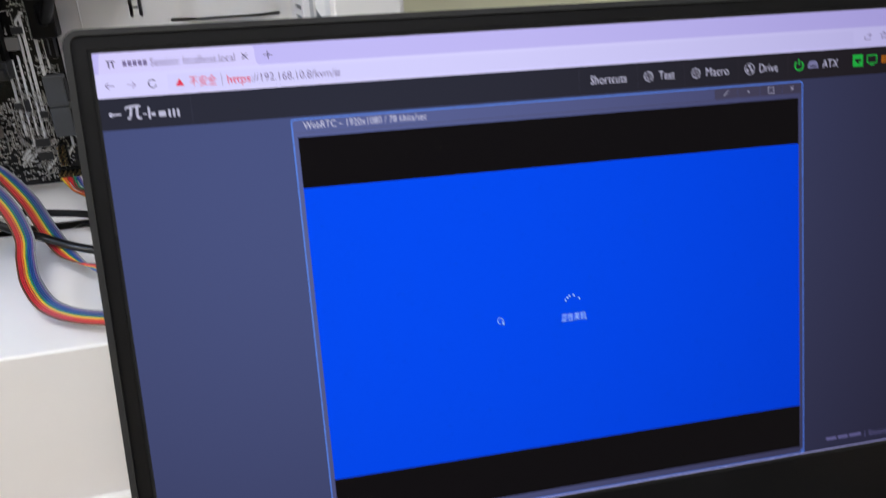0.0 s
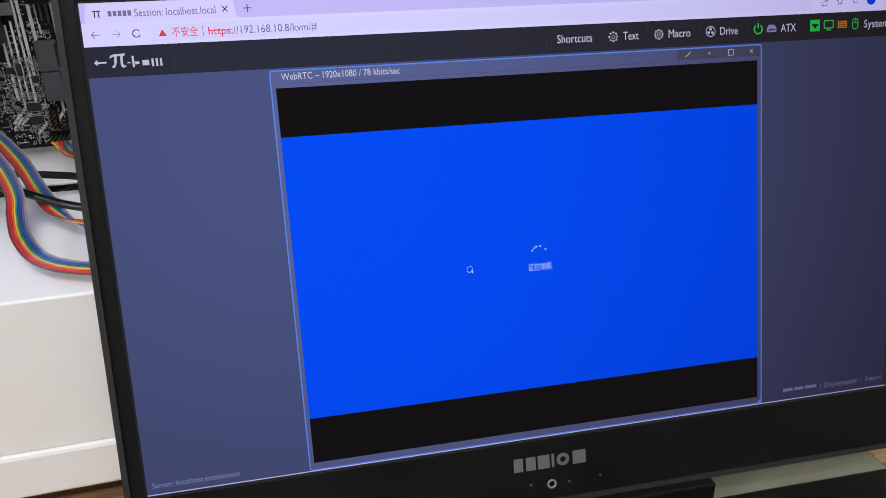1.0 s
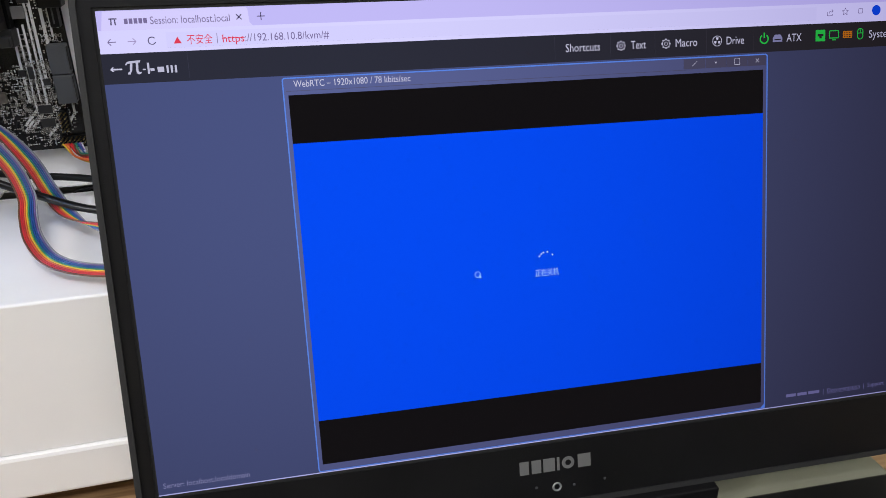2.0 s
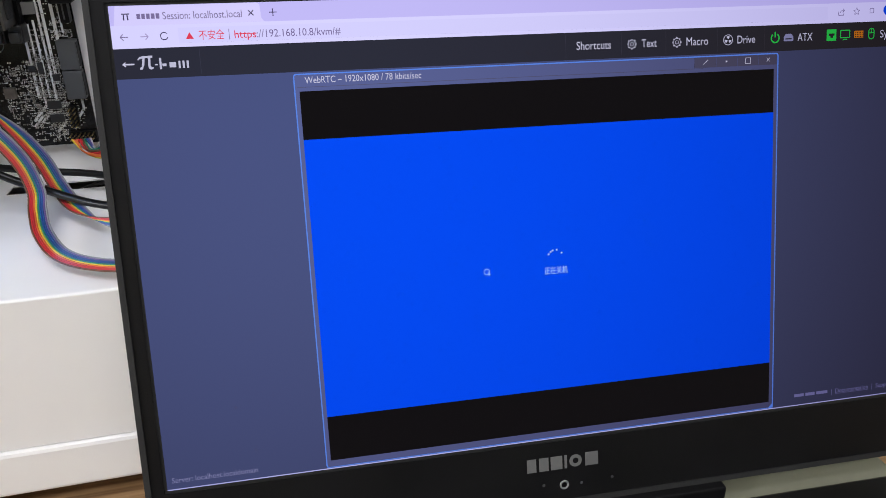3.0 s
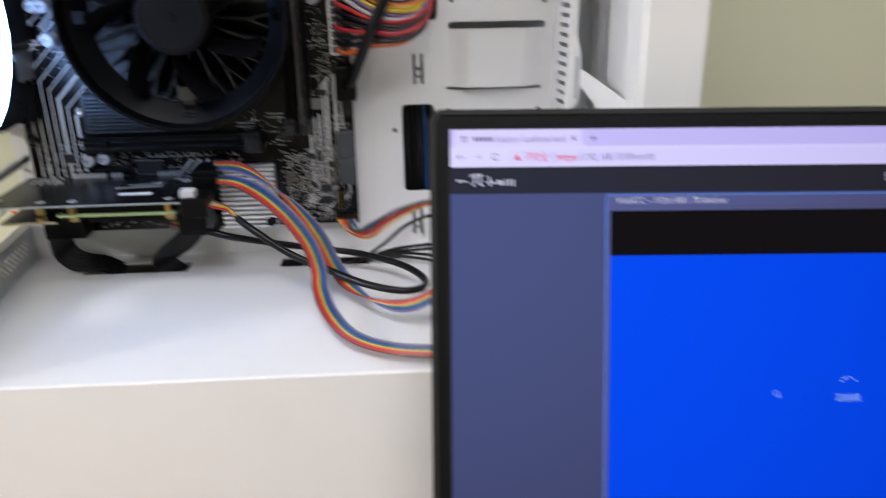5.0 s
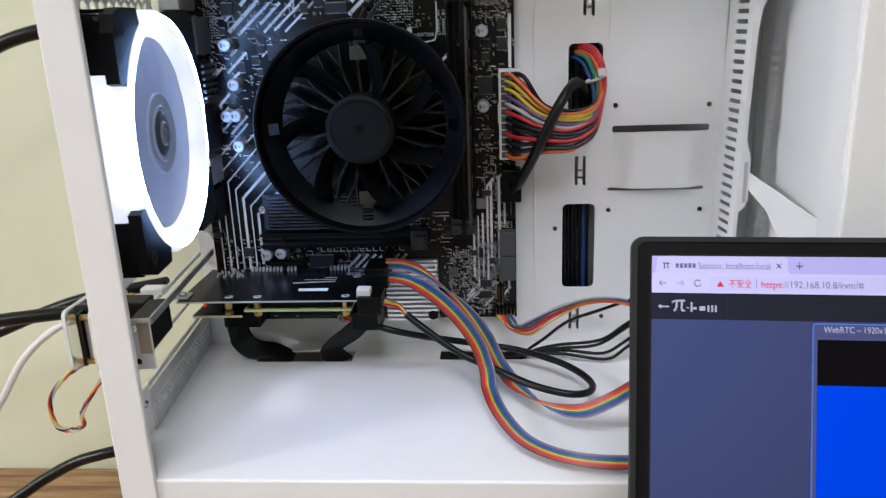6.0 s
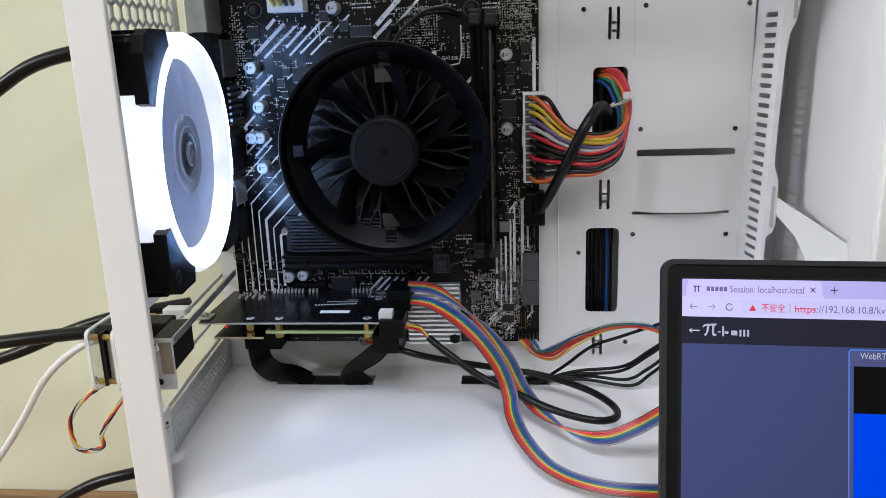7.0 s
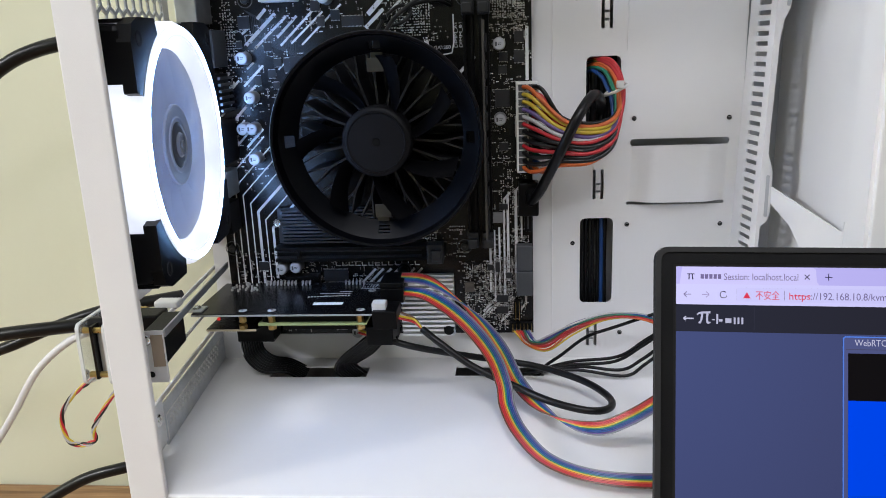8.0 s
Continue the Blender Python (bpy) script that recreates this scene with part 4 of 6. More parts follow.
box(_fin, 0.0360, 0.0420, -0.0003, 0.0003, 0.016, 0.0455)
_fin_me = bpy.data.meshes.new("fin")
bmesh.ops.transform(_fin, matrix=AX, verts=_fin.verts)
_fin.to_mesh(_fin_me)
_fin.free()
_fin_me.materials.append(mat("fin_aluminium", (0.032, 0.033, 0.035), 0.5, 0.7))
for _k in range(22):
    place("fin", _fin_me, cooler, m=Matrix.Translation((-0.0925, 0, 0.1645)) @ Matrix.Rotation(radians(360 / 22 * _k + 5), 4, "Y"))
for _k in range(7):
    _bm = blade_mesh(0.0195, 0.0490, 0.42, 0.27, 0.010, 0.0010)
    bmesh.ops.transform(_bm, matrix=CC @ Matrix.Translation((0, 0, 0.0575)) @ Matrix.Rotation(radians(360 / 7 * _k + 52), 4, "Z"), verts=_bm.verts)
    part("blade", _bm, BLADE, cooler, smooth=True)
_hub = part("hub", lathe([(0, 0.0672), (0.0165, 0.0672), (0.0170, 0.0678), (0.0176, 0.0678), (0.0180, 0.0672), (0.0196, 0.0668), (0.0206, 0.0655), (0.0206, 0.052), (0, 0.052)], 64, CC), MATTE, cooler, "matte black hub", smooth=True)
part("hub_emblem", lathe([(0.0012, 0.0675), (0.0022, 0.0675), (0.0024, 0.0672)], 24, CC), BLACK, _hub)
for _a, _m in ((270, BRASS), (90, NICKEL)):
    _t = CC @ Matrix.Rotation(radians(_a), 4, "Z")
    part("clip", boxes((0.0395, 0.0475, -0.0050, 0.0050, 0.054, 0.0552), (0.0470, 0.0520, -0.0045, 0.0030, 0.0505, 0.0517), bev=0.0004, m=_t), mat("clip_metal", (0.075, 0.07, 0.055), 0.45, 0.8), cooler, "dull metal mounting clip")
for _a in (0, 90, 180, 270):
    _t = CC @ Matrix.Rotation(radians(_a), 4, "Z")
    part("bracket", boxes((0.043, 0.058, -0.008, 0.008, 0.001 - BY, 0.006 - BY), bev=0.0005, m=_t), BLACK, cooler)
cable("cooler_lead", [(-0.085, -0.058, 0.226), (-0.080, -0.05, 0.234), (-0.070, -0.035, 0.243), (-0.058, -0.025, 0.246), (-0.050, -0.018, 0.243)], 0.0012, PVC, "thin black cooler fan lead")

cable("cooler_lead", [(-0.0900, -0.056, 0.2270), (-0.0860, -0.046, 0.2350), (-0.0780, -0.040, 0.2410), (-0.0720, -0.038, 0.2375), (-0.0770, -0.041, 0.2315), (-0.0850, -0.044, 0.2300), (-0.0800, -0.041, 0.2355), (-0.0690, -0.035, 0.2420), (-0.0570, -0.026, 0.2435), (-0.0500, -0.018, 0.2410)], 0.0011, PVC, "thin black cooler fan lead tied in a loop")
_tb = tube([Vector((-0.0862 + 0.0022 * math.cos(a), -0.0455 + 0.0018 * math.sin(a), 0.2335 + 0.0016 * math.sin(a))) for a in [2 * math.pi * k / 16 for k in range(17)]], 0.0009, 6)
box(_tb, -0.0885, -0.0850, -0.0495, -0.0465, 0.2325, 0.2360, bev=0.0004)
tagged(part("cable_tie", _tb, BLACK, smooth=True), "small black cable tie on the fan lead", "cable tie")

# ---- 24-pin power plug and its wires ----
plug = thing("power_plug", (-0.004, -0.02, 0.138), "translucent white main power plug with many coloured wires", "plug")
part("housing", boxes((-0.0105, 0.0035, -0.0275, BY, 0.1375, 0.1935), bev=0.0006), CREAM, plug)
for _k in range(12):
    for _x in (-0.0090, -0.0028):
        part("pocket", boxes((_x, _x + 0.0050, -0.0279, -0.0274, 0.1390 + 0.00452 * _k, 0.1427 + 0.00452 * _k)), GREY_P, plug)
part("housing_rib", boxes((-0.0112, -0.0104, -0.024, -0.012, 0.160, 0.172), bev=0.0003), CREAM, plug)
COL_A = ["orange", "yellow", "yellow", "purple", "white", "red", "black", "black", "red", "black", "black", "orange"]
COL_B = ["black", "red", "red", "red", "red", "black", "black", "black", "black", "green", "blue", "orange"]
ENDS = {"red": 0.78, "orange": 0.10, "yellow": 0.55, "purple": 0.5, "white": 0.3, "black": 0.5, "green": -0.40, "blue": -0.80}  # where across the tray opening each colour goes in
BACK = {"orange": 0.003, "yellow": 0.006, "purple": 0.006, "white": 0.007, "black": 0.007, "blue": 0.006}  # colours that run behind the red ones there
for _k in range(24):
    _r, _side = _k % 12, _k // 12
    _f = _r / 11
    _z = 0.1911 - 0.00452 * _r
    _n = (COL_B if _side else COL_A)[_r]
    _x = -0.0003 if _side else -0.0065
    _j = [rng.uniform(-0.0013, 0.0013) for _ in range(6)]
    _d = 0.007 * _side
    _e = ENDS[_n] + rng.uniform(-0.25, 0.25)
    _p = [(_x, -0.0265, _z), (_x + 0.006, -0.0335, _z - 0.0022), (0.016 + _j[0], -0.041 + _d + _j[1], 0.1720 - 0.0275 * _f + _j[2] * 0.5), (0.034 + _j[3], -0.042 + _d + _j[4], 0.1675 - 0.0225 * _f + _j[5] * 0.6),
          (0.0480 + 0.0008 * _e, -0.037 + _d + _j[1], 0.1705 - 0.0145 * _f + _j[0]), (0.0530 + 0.0028 * _e - 0.0012 * _f, -0.028 + _d * 0.6 + BACK.get(_n, 0) * 0.5, 0.1825 - 0.004 * _f + _j[3]), (0.0505 + 0.0046 * _e, -0.016 + _d * 0.3 + BACK.get(_n, 0) + _j[5], 0.1930 + 0.0015 * _e + _j[4]), (0.0470 + 0.0030 * _e, -0.006 + BACK.get(_n, 0) * 0.5, 0.1995 + 0.0042 * _e + _j[0] * 0.5), (0.0412 + 0.0015 * _e, 0.0035, 0.2018 + 0.0038 * _e + _j[1] * 0.4), (0.0370, 0.016, 0.2005 + 0.0036 * _e)]
    cable("wire", _p, 0.00135, WIRE[_n], _n + " insulated wire", parent=plug, n=6)
_tie = [Vector((0.0510 + 0.0066 * math.cos(a), -0.0215 + 0.0080 * math.sin(a), 0.1870 + 0.0030 * math.cos(a))) for a in [2 * math.pi * k / 24 for k in range(25)]]
_tb = tube(_tie, 0.0010, 8)
box(_tb, 0.0500, 0.0545, -0.0325, -0.0295, 0.1885, 0.1930, bev=0.0005)
tagged(part("cable_tie", _tb, CREAM, smooth=True), "white plastic cable tie round the wires", "cable tie")
cable("cable", [(0.046, 0.012, 0.172), (0.043, -0.012, 0.180), (0.036, -0.034, 0.185), (0.026, -0.046, 0.174), (0.015, -0.046, 0.152), (0.004, -0.031, 0.127), (-0.002, -0.020, 0.117)], 0.0033, PVC, "thick black cable arching from the tray opening")
_u = thing("cable_plug", (-0.004, -0.014, 0.112), "black plug on the edge of the motherboard", "plug")
part("plug_body", boxes((-0.0095, 0.0035, -0.022, BY - 0.0005, 0.108, 0.130), bev=0.0012), BLACK, _u)
part("strain_relief", lathe([(0.0045, 0), (0.0036, 0.009), (0, 0.009)], 16, Matrix.Translation((-0.001, -0.020, 0.118)) @ Matrix.Rotation(radians(35), 4, "X")), BLACK, _u)
# cables behind the second tray opening
for _k in range(7):
    cable("cable", [(0.034 + 0.0027 * _k, 0.012, 0.112), (0.034 + 0.0027 * _k + rng.uniform(-0.001, 0.001), 0.010 + rng.uniform(-0.002, 0.003), 0.07), (0.035 + 0.0026 * _k, 0.012, 0.030)], 0.0014, WIRE["blue"] if _k == 5 else PVC, "blue cable hanging behind the tray" if _k == 5 else "black cable hanging behind the tray", group="cables behind the tray")
for _k in range(8):
    cable("cable", [(0.033 + 0.003 * _k, 0.014, 0.218), (0.034 + 0.003 * _k + rng.uniform(-0.001, 0.001), 0.012 + rng.uniform(-0.001, 0.003), 0.18), (0.033 + 0.003 * _k, 0.014, 0.145)], 0.0018, PVC, "black cable hanging behind the tray", group="cables behind the tray")
# processor power lead
for _k, _n in enumerate(("yellow", "yellow", "black", "black")):
    cable("power_lead", [(-0.165 + 0.004 * _k, -0.020, 0.252), (-0.164 + 0.004 * _k, -0.031, 0.256 + 0.001 * (_k % 2)), (-0.166 + 0.003 * _k, -0.032, 0.266), (-0.168 + 0.003 * _k, -0.02, 0.28)], 0.0015, WIRE[_n], _n + " processor power lead")

# ---- expansion card lying across the board ----
CZ = 0.062
card = thing("expansion_card", (-0.15, -0.045, CZ), "black expansion card with a second board under it on brass posts", "expansion card")
part("upper_board", boxes((-0.2135, -0.0945, -0.0765, -0.013, CZ - 0.0016, CZ), bev=0.0003), PCB, card)
part("board_edge", boxes((-0.2130, -0.0950, -0.0768, -0.0764, CZ - 0.0014, CZ - 0.0003)), mat("pale_board_edge", (0.33, 0.35, 0.33), 0.5), card)
part("lower_board", boxes((-0.172, -0.104, -0.0740, -0.030, CZ - 0.0085, CZ - 0.0070)), GREEN_PCB, card, "green lower board")
part("board_connector", boxes((-0.170, -0.106, -0.0715, -0.066, CZ - 0.0072, CZ - 0.0020), bev=0.0003), BLACK, card)
part("under_connector", boxes((-0.160, -0.110, -0.062, -0.014, CZ - 0.016, CZ - 0.010), bev=0.0004), BLACK, card)
part("carrier_board", boxes((-0.206, -0.174, -0.073, -0.02, CZ - 0.0125, CZ - 0.0110)), PCB, card)
part("board_edge", boxes((-0.206, -0.174, -0.0734, -0.0729, CZ - 0.0124, CZ - 0.0111)), mat("tan_board_edge", (0.42, 0.36, 0.24), 0.5), card)
part("bracket_lug", boxes((-0.2175, -0.2075, -0.0735, -0.0625, CZ, CZ + 0.001), bev=0.0003), STEEL, card)
screw(card, Matrix.Translation((-0.2130, -0.0675, CZ + 0.001)), 0.0028, NICKEL)
for _x, _y in ((-0.1825, -0.0715), (-0.1640, -0.0715), (-0.108, -0.0715), (-0.107, -0.034)):
    part("brass_post", lathe([(0.0024, CZ - 0.0068), (0.0024, CZ - 0.0017)], 6, Matrix.Translation((_x, _y, 0))), BRASS, card)
    part("post_nut", lathe([(0, CZ - 0.0115), (0.0027, CZ - 0.0115), (0.0027, CZ - 0.0086)], 6, Matrix.Translation((_x, _y, 0))), BRASS, card)
    part("solder_pad", lathe([(0.0009, 0.0004), (0.0016, 0.0005), (0.0027, 0.0001), (0.0027, 0)], 20, Matrix.Translation((_x, _y + 0.002, CZ))), SOLDER, card)
_bm = bmesh.new()
for _k in range(26):
    _x = -0.205 + rng.uniform(0, 0.020)
    _y = -0.033 + rng.uniform(0, 0.016)
    quick_box(_bm, _x, _x + 0.0011, _y, _y + 0.0011, CZ, CZ + 0.0015)
for _x0, _n in ((-0.183, 9), (-0.158, 3), (-0.128, 6)):
    for _k in range(_n):
        for _y in (-0.0195, -0.017):
            quick_box(_bm, _x0 + 0.0025 * _k, _x0 + 0.0025 * _k + 0.0008, _y, _y + 0.0008, CZ, CZ + 0.0028)
part("solder_joints", _bm, SOLDER, card, kind="stuff")
_bm = bmesh.new()
for _k in range(10):
    for _y in (-0.019, -0.0217, -0.0244, -0.0271):
        if rng.random() < 0.8:
            quick_box(_bm, -0.1135 + 0.0018 * _k, -0.1135 + 0.0018 * _k + rng.uniform(0.0006, 0.0015), _y, _y + 0.0007, CZ, CZ + 0.0001)
for _b in ((-0.1150, -0.0945, -0.0285, -0.0280), (-0.1150, -0.1145, -0.0285, -0.0150), (-0.1005, -0.0965, -0.0650, -0.0550), (-0.137, -0.122, -0.0430, -0.0422), (-0.141, -0.120, -0.0382, -0.0376), (-0.128, -0.120, -0.0345, -0.0338)):
    quick_box(_bm, _b[0], _b[1], _b[2], _b[3], CZ, CZ + 0.0001)
for _k in range(14):
    quick_box(_bm, -0.1475 + 0.0020 * _k, -0.1461 + 0.0020 * _k, -0.0452 + 0.0002 * _k, -0.0436 + 0.0002 * _k, CZ, CZ + 0.0001)
part("printed_legend", _bm, SILK, card, kind="stuff")
part("label", boxes((-0.1405, -0.1215, -0.0600, -0.0555, CZ, CZ + 0.0002)), LABEL, card, "small white label")
_hd = part("pin_socket", boxes((-0.0985, -0.0835, -0.052, -0.028, CZ - 0.002, CZ + 0.0075), bev=0.0005), BLACK, card)
part("pin_socket_row", boxes((-0.0985, -0.0835, -0.052, -0.028, CZ + 0.0080, CZ + 0.0115), bev=0.0005), BLACK, _hd)
part("white_socket", boxes((-0.1000, -0.0915, -0.0745, -0.0665, CZ, CZ + 0.0055), bev=0.0005), CREAM, card)
part("wire_socket", boxes((-0.0995, -0.0845, -0.0780, -0.0580, CZ - 0.0100, CZ + 0.0015), bev=0.0006), BLACK, card)
part("lower_plug", boxes((-0.107, -0.090, -0.062, -0.034, CZ - 0.027, CZ - 0.014), bev=0.0008), BLACK, card)
# bracket, connector block and its mounting tab at the rear opening
part("bracket", boxes((0.036, 0.075, 0.0445, 0.0672, 0.0012, 0.0022), m=REAR), STEEL, card, "bare steel card bracket")
part("bracket_edge", boxes((0.0345, 0.165, 0.0728, 0.0770, 0.0142, 0.0152), m=REAR), STEEL, card)
part("bracket_tab", boxes((0.0335, 0.0345, 0.0470, 0.0768, 0.0005, 0.0145), bev=0.0003, m=REAR), WHITE, card)
screw(card, front(-0.2092, -0.1436, 0.0722), 0.0030, NICKEL)
part("tab_hole", lathe([(0, 0.0002), (0.0016, 0.0002), (0.0018, 0)], 14, front(-0.2084, -0.1436, 0.0525)), HOLE, card)
_blk = part("connector_block", boxes((0.0346, 0.0690, 0.0570, 0.0752, 0.0025, 0.0138), bev=0.0006, m=REAR), BLACK, card, "black connector block")
part("block_face", boxes((0.0329, 0.0334, 0.0565, 0.0745, 0.0075, 0.0138), m=REAR), COPPER, _blk, "tan metal face")
part("indicator", boxes((-0.1980, -0.1965, -0.0735, -0.0720, CZ - 0.0050, CZ - 0.0035)), mat("lit_red_indicator", (0.5, 0.01, 0.01), 0.4, emit=(0.8, 0.01, 0.01), power=0.5), card)

# ---- ribbon cables ----


def ribbon(name, pts, widths, order, label, r=0.00050, n=9):
    """Wires side by side: pts is the middle line, widths the direction across it at each point."""
    mid, across = smooth_path(pts, n), smooth_path(widths, n)
    th = thing(name, pts[0], label, "ribbon cable")
    for k, col in enumerate(order):
        off = (k - (len(order) - 1) / 2) * r * 1.9
        part("wire", tube([p + a.normalized() * off for p, a in zip(mid, across)], r, 7), WIRE[col], th, smooth=True)
    return th


BAND = ["brown", "red", "red", "orange", "yellow", "green", "blue", "blue", "purple", "grey"]
ribbon("ribbon_cable", [(-0.086, -0.045, 0.066), (-0.070, -0.054, 0.0665), (-0.054, -0.064, 0.0610), (-0.0385, -0.075, 0.0505), (-0.0265, -0.082, 0.0355), (-0.0205, -0.090, 0.0215), (-0.0185, -0.103, 0.014), (-0.0115, -0.127, 0.0105), (0.002, -0.151, 0.0080), (0.024, -0.1645, 0.0068), (0.055, -0.1675, 0.0062), (0.09, -0.162, 0.0062)],
       [(0.1, 1, 0.4), (0.2, 0.9, 0.5), (0.5, 0.5, 0.8), (0.75, 0.3, 0.6), (0.9, 0.3, 0.3), (1, 0.1, 0.1), (0.98, 0.15, 0.05), (0.92, 0.38, 0.1), (0.73, 0.68, 0.15), (0.3, 0.95, 0.22), (0.0, 0.95, 0.3), (-0.1, 0.95, 0.3)], BAND, "rainbow-coloured flat ribbon cable lying on the shroud")
ribbon("ribbon_cable", [(-0.086, -0.040, 0.0735), (-0.070, -0.046, 0.0735), (-0.054, -0.052, 0.0665), (-0.036, -0.058, 0.0515), (-0.022, -0.064, 0.033), (-0.012, -0.076, 0.017), (0.000, -0.098, 0.0115), (0.015, -0.117, 0.0105), (0.032, -0.126, 0.0125), (0.048, -0.131, 0.022), (0.064, -0.139, 0.037), (0.085, -0.142, 0.046)],
       [(-0.1, -0.9, -0.45), (0.15, -0.8, -0.6), (0.55, -0.35, -0.75), (0.9, -0.1, -0.2), (0.95, 0.2, 0.3), (0.85, 0.3, 0.3), (0.8, -0.2, 0.15), (0.45, -0.7, -0.2), (0.1, -0.8, -0.5), (0.0, -0.75, -0.65), (0, -0.7, -0.7), (0, -0.7, -0.7)], BAND, "rainbow-coloured flat ribbon cable curving over the shroud")
for _k, _n in enumerate(("yellow", "orange", "orange", "red", "red", "brown", "green", "blue", "purple", "white")):
    _q = [rng.uniform(-0.0012, 0.0012) for _ in range(8)]
    _h = (_k - 4.5) * 0.0011
    cable("jumper_wire", [(-0.0135 + 0.0012 * _k, -0.0185, 0.0275), (-0.006 + _q[0] + 0.0008 * _k, -0.028 + _q[1], 0.0228 + _h * 0.3), (0.008 + _q[2], -0.036 + _q[3], 0.0255 + _h), (0.024 + _q[4], -0.037 - _h * 0.3, 0.0365 + _h * 0.8 + _q[5]), (0.045, -0.033 + _q[6], 0.0425 + _h * 0.45), (0.066, -0.031 + _q[7], 0.0425 + _h * 0.4), (0.084, -0.032 + _h * 0.5, 0.037 + _h * 0.3)], 0.00062, WIRE[_n], "thin " + _n + " jumper wire from the front panel pins", n=6, group="jumper wires")
ribbon("ribbon_cable", [(-0.197, -0.022, 0.026), (-0.192, -0.031, 0.017), (-0.184, -0.029, 0.008), (-0.172, -0.022, 0.0035), (-0.160, -0.020, -0.004)], [(1, 0.3, 0.2), (0.9, 0.4, 0.4), (0.6, 0.6, 0.6), (0.2, 1, 0.3), (0.1, 1, 0.3)], ["black"] * 9, "flat black cable dropping into the shroud slot", r=0.0009)
ribbon("ribbon_cable", [(-0.104, -0.030, 0.032), (-0.113, -0.033, 0.022), (-0.125, -0.032, 0.013), (-0.130, -0.029, 0.006), (-0.123, -0.024, -0.004)], [(1, 0.3, 0.2), (0.8, 0.4, -0.5), (0.6, 0.6, -0.6), (0.9, 0.4, 0.3), (0.9, 0.4, 0.3)], ["black"] * 9, "flat black cable dropping into the shroud slot", r=0.0009)
for _x, _w in ((-0.205, 0.026), (-0.115, 0.022)):
    tagged(part("cable_plug", boxes((_x, _x + _w, -0.026, BY - 0.001, 0.023, 0.036), bev=0.0008), BLACK), "black plug on the lower edge of the motherboard", "plug")

# ---- loose cables ----
cable("cable", [(-0.098, -0.058, 0.039), (-0.080, -0.060, 0.034), (-0.058, -0.052, 0.026), (-0.029, -0.041, 0.0165), (0.001, -0.046, 0.0135), (0.028, -0.064, 0.0120), (0.0415, -0.086, 0.0118), (0.0405, -0.102, 0.0125), (0.028, -0.1075, 0.0135), (0.008, -0.1000, 0.0150), (-0.014, -0.0860, 0.0185), (-0.038, -0.079, 0.0275), (-0.058, -0.074, 0.0405), (-0.0705, -0.066, 0.0475)], 0.0022, PVC, "black round cable looping over the shroud")
for _k, _n in enumerate(("red", "yellow", "white", "brown")):
    cable("lead", [(-0.0705, -0.066, 0.0475), (-0.076, -0.0640 + 0.001 * _k, 0.0515 + 0.0012 * (_k % 2)), (-0.085, -0.070 + 0.0035 * _k, 0.0565)], 0.0008, WIRE[_n], "thin " + _n + " lead of the round cable", group="leads of the round cable")
    cable("lead", [(-0.098, -0.058, 0.039), (-0.104, -0.060 + 0.0006 * _k, 0.0405 + 0.0012 * (_k % 2)), (-0.113, -0.055 + 0.002 * _k, 0.041 + 0.001 * _k)], 0.0008, WIRE[_n], "thin " + _n + " lead of the round cable", group="leads of the round cable")
for _p in ([(0.000, -0.022, -0.006), (0.006, -0.026, 0.004), (0.018, -0.026, 0.013), (0.034, -0.028, 0.0265), (0.054, -0.028, 0.034), (0.080, -0.032, 0.045)],
           [(0.000, -0.022, -0.006), (0.008, -0.028, 0.004), (0.026, -0.030, 0.010), (0.054, -0.034, 0.0150), (0.070, -0.036, 0.0265), (0.082, -0.036, 0.0350)],
           [(-0.004, -0.022, -0.006), (0.006, -0.029, 0.004), (0.026, -0.032, 0.0085), (0.052, -0.036, 0.0125), (0.069, -0.037, 0.0235), (0.082, -0.036, 0.0330)],
           [(-0.010, -0.024, -0.006), (0.004, -0.030, 0.003), (0.030, -0.032, 0.007), (0.056, -0.035, 0.0060), (0.069, -0.037, 0.0140), (0.082, -0.037, 0.0245)],
           [(-0.020, -0.024, -0.006), (0.000, -0.031, 0.0025), (0.028, -0.034, 0.0055), (0.058, -0.038, 0.0030), (0.071, -0.038, 0.0110), (0.084, -0.038, 0.0225)]):
    cable("front_panel_lead", _p, 0.0011, PVC, "thin black front panel lead from the shroud slot", group="front panel leads")
for _x, _z in ((0.0765, 0.0315), (0.079, 0.0195)):
    tagged(part("lead_plug", boxes((_x, _x + 0.012, -0.040, -0.033, _z, _z + 0.006), bev=0.0004), BLACK), "small black lead plug", "plug")

# outside, behind the rear panel
cable("cable", [(-0.46, -0.06, 0.10), (-0.40, -0.055, 0.155), (-0.352, -0.05, 0.196), (-0.335, -0.05, 0.208), (-0.310, -0.05, 0.221), (-0.276, -0.05, 0.228), (-0.232, -0.045, 0.228)], 0.0045, PVC, "thick black cable plugged into the back of the case")
cable("cable", [(-0.60, -0.11, 0.02), (-0.42, -0.10, 0.047), (-0.341, -0.10, 0.0565), (-0.300, -0.10, 0.0615), (-0.262, -0.098, 0.0645), (-0.228, -0.095, 0.0640)], 0.0042, PVC, "thick black video cable plugged into the card")
cable("cable", [(-0.60, -0.08, -0.05), (-0.45, -0.06, -0.004), (-0.383, -0.05, 0.021), (-0.352, -0.05, 0.032), (-0.322, -0.05, 0.044), (-0.284, -0.05, 0.056), (-0.232, -0.045, 0.064)], 0.0040, PVC, "thick black network cable plugged into the card")
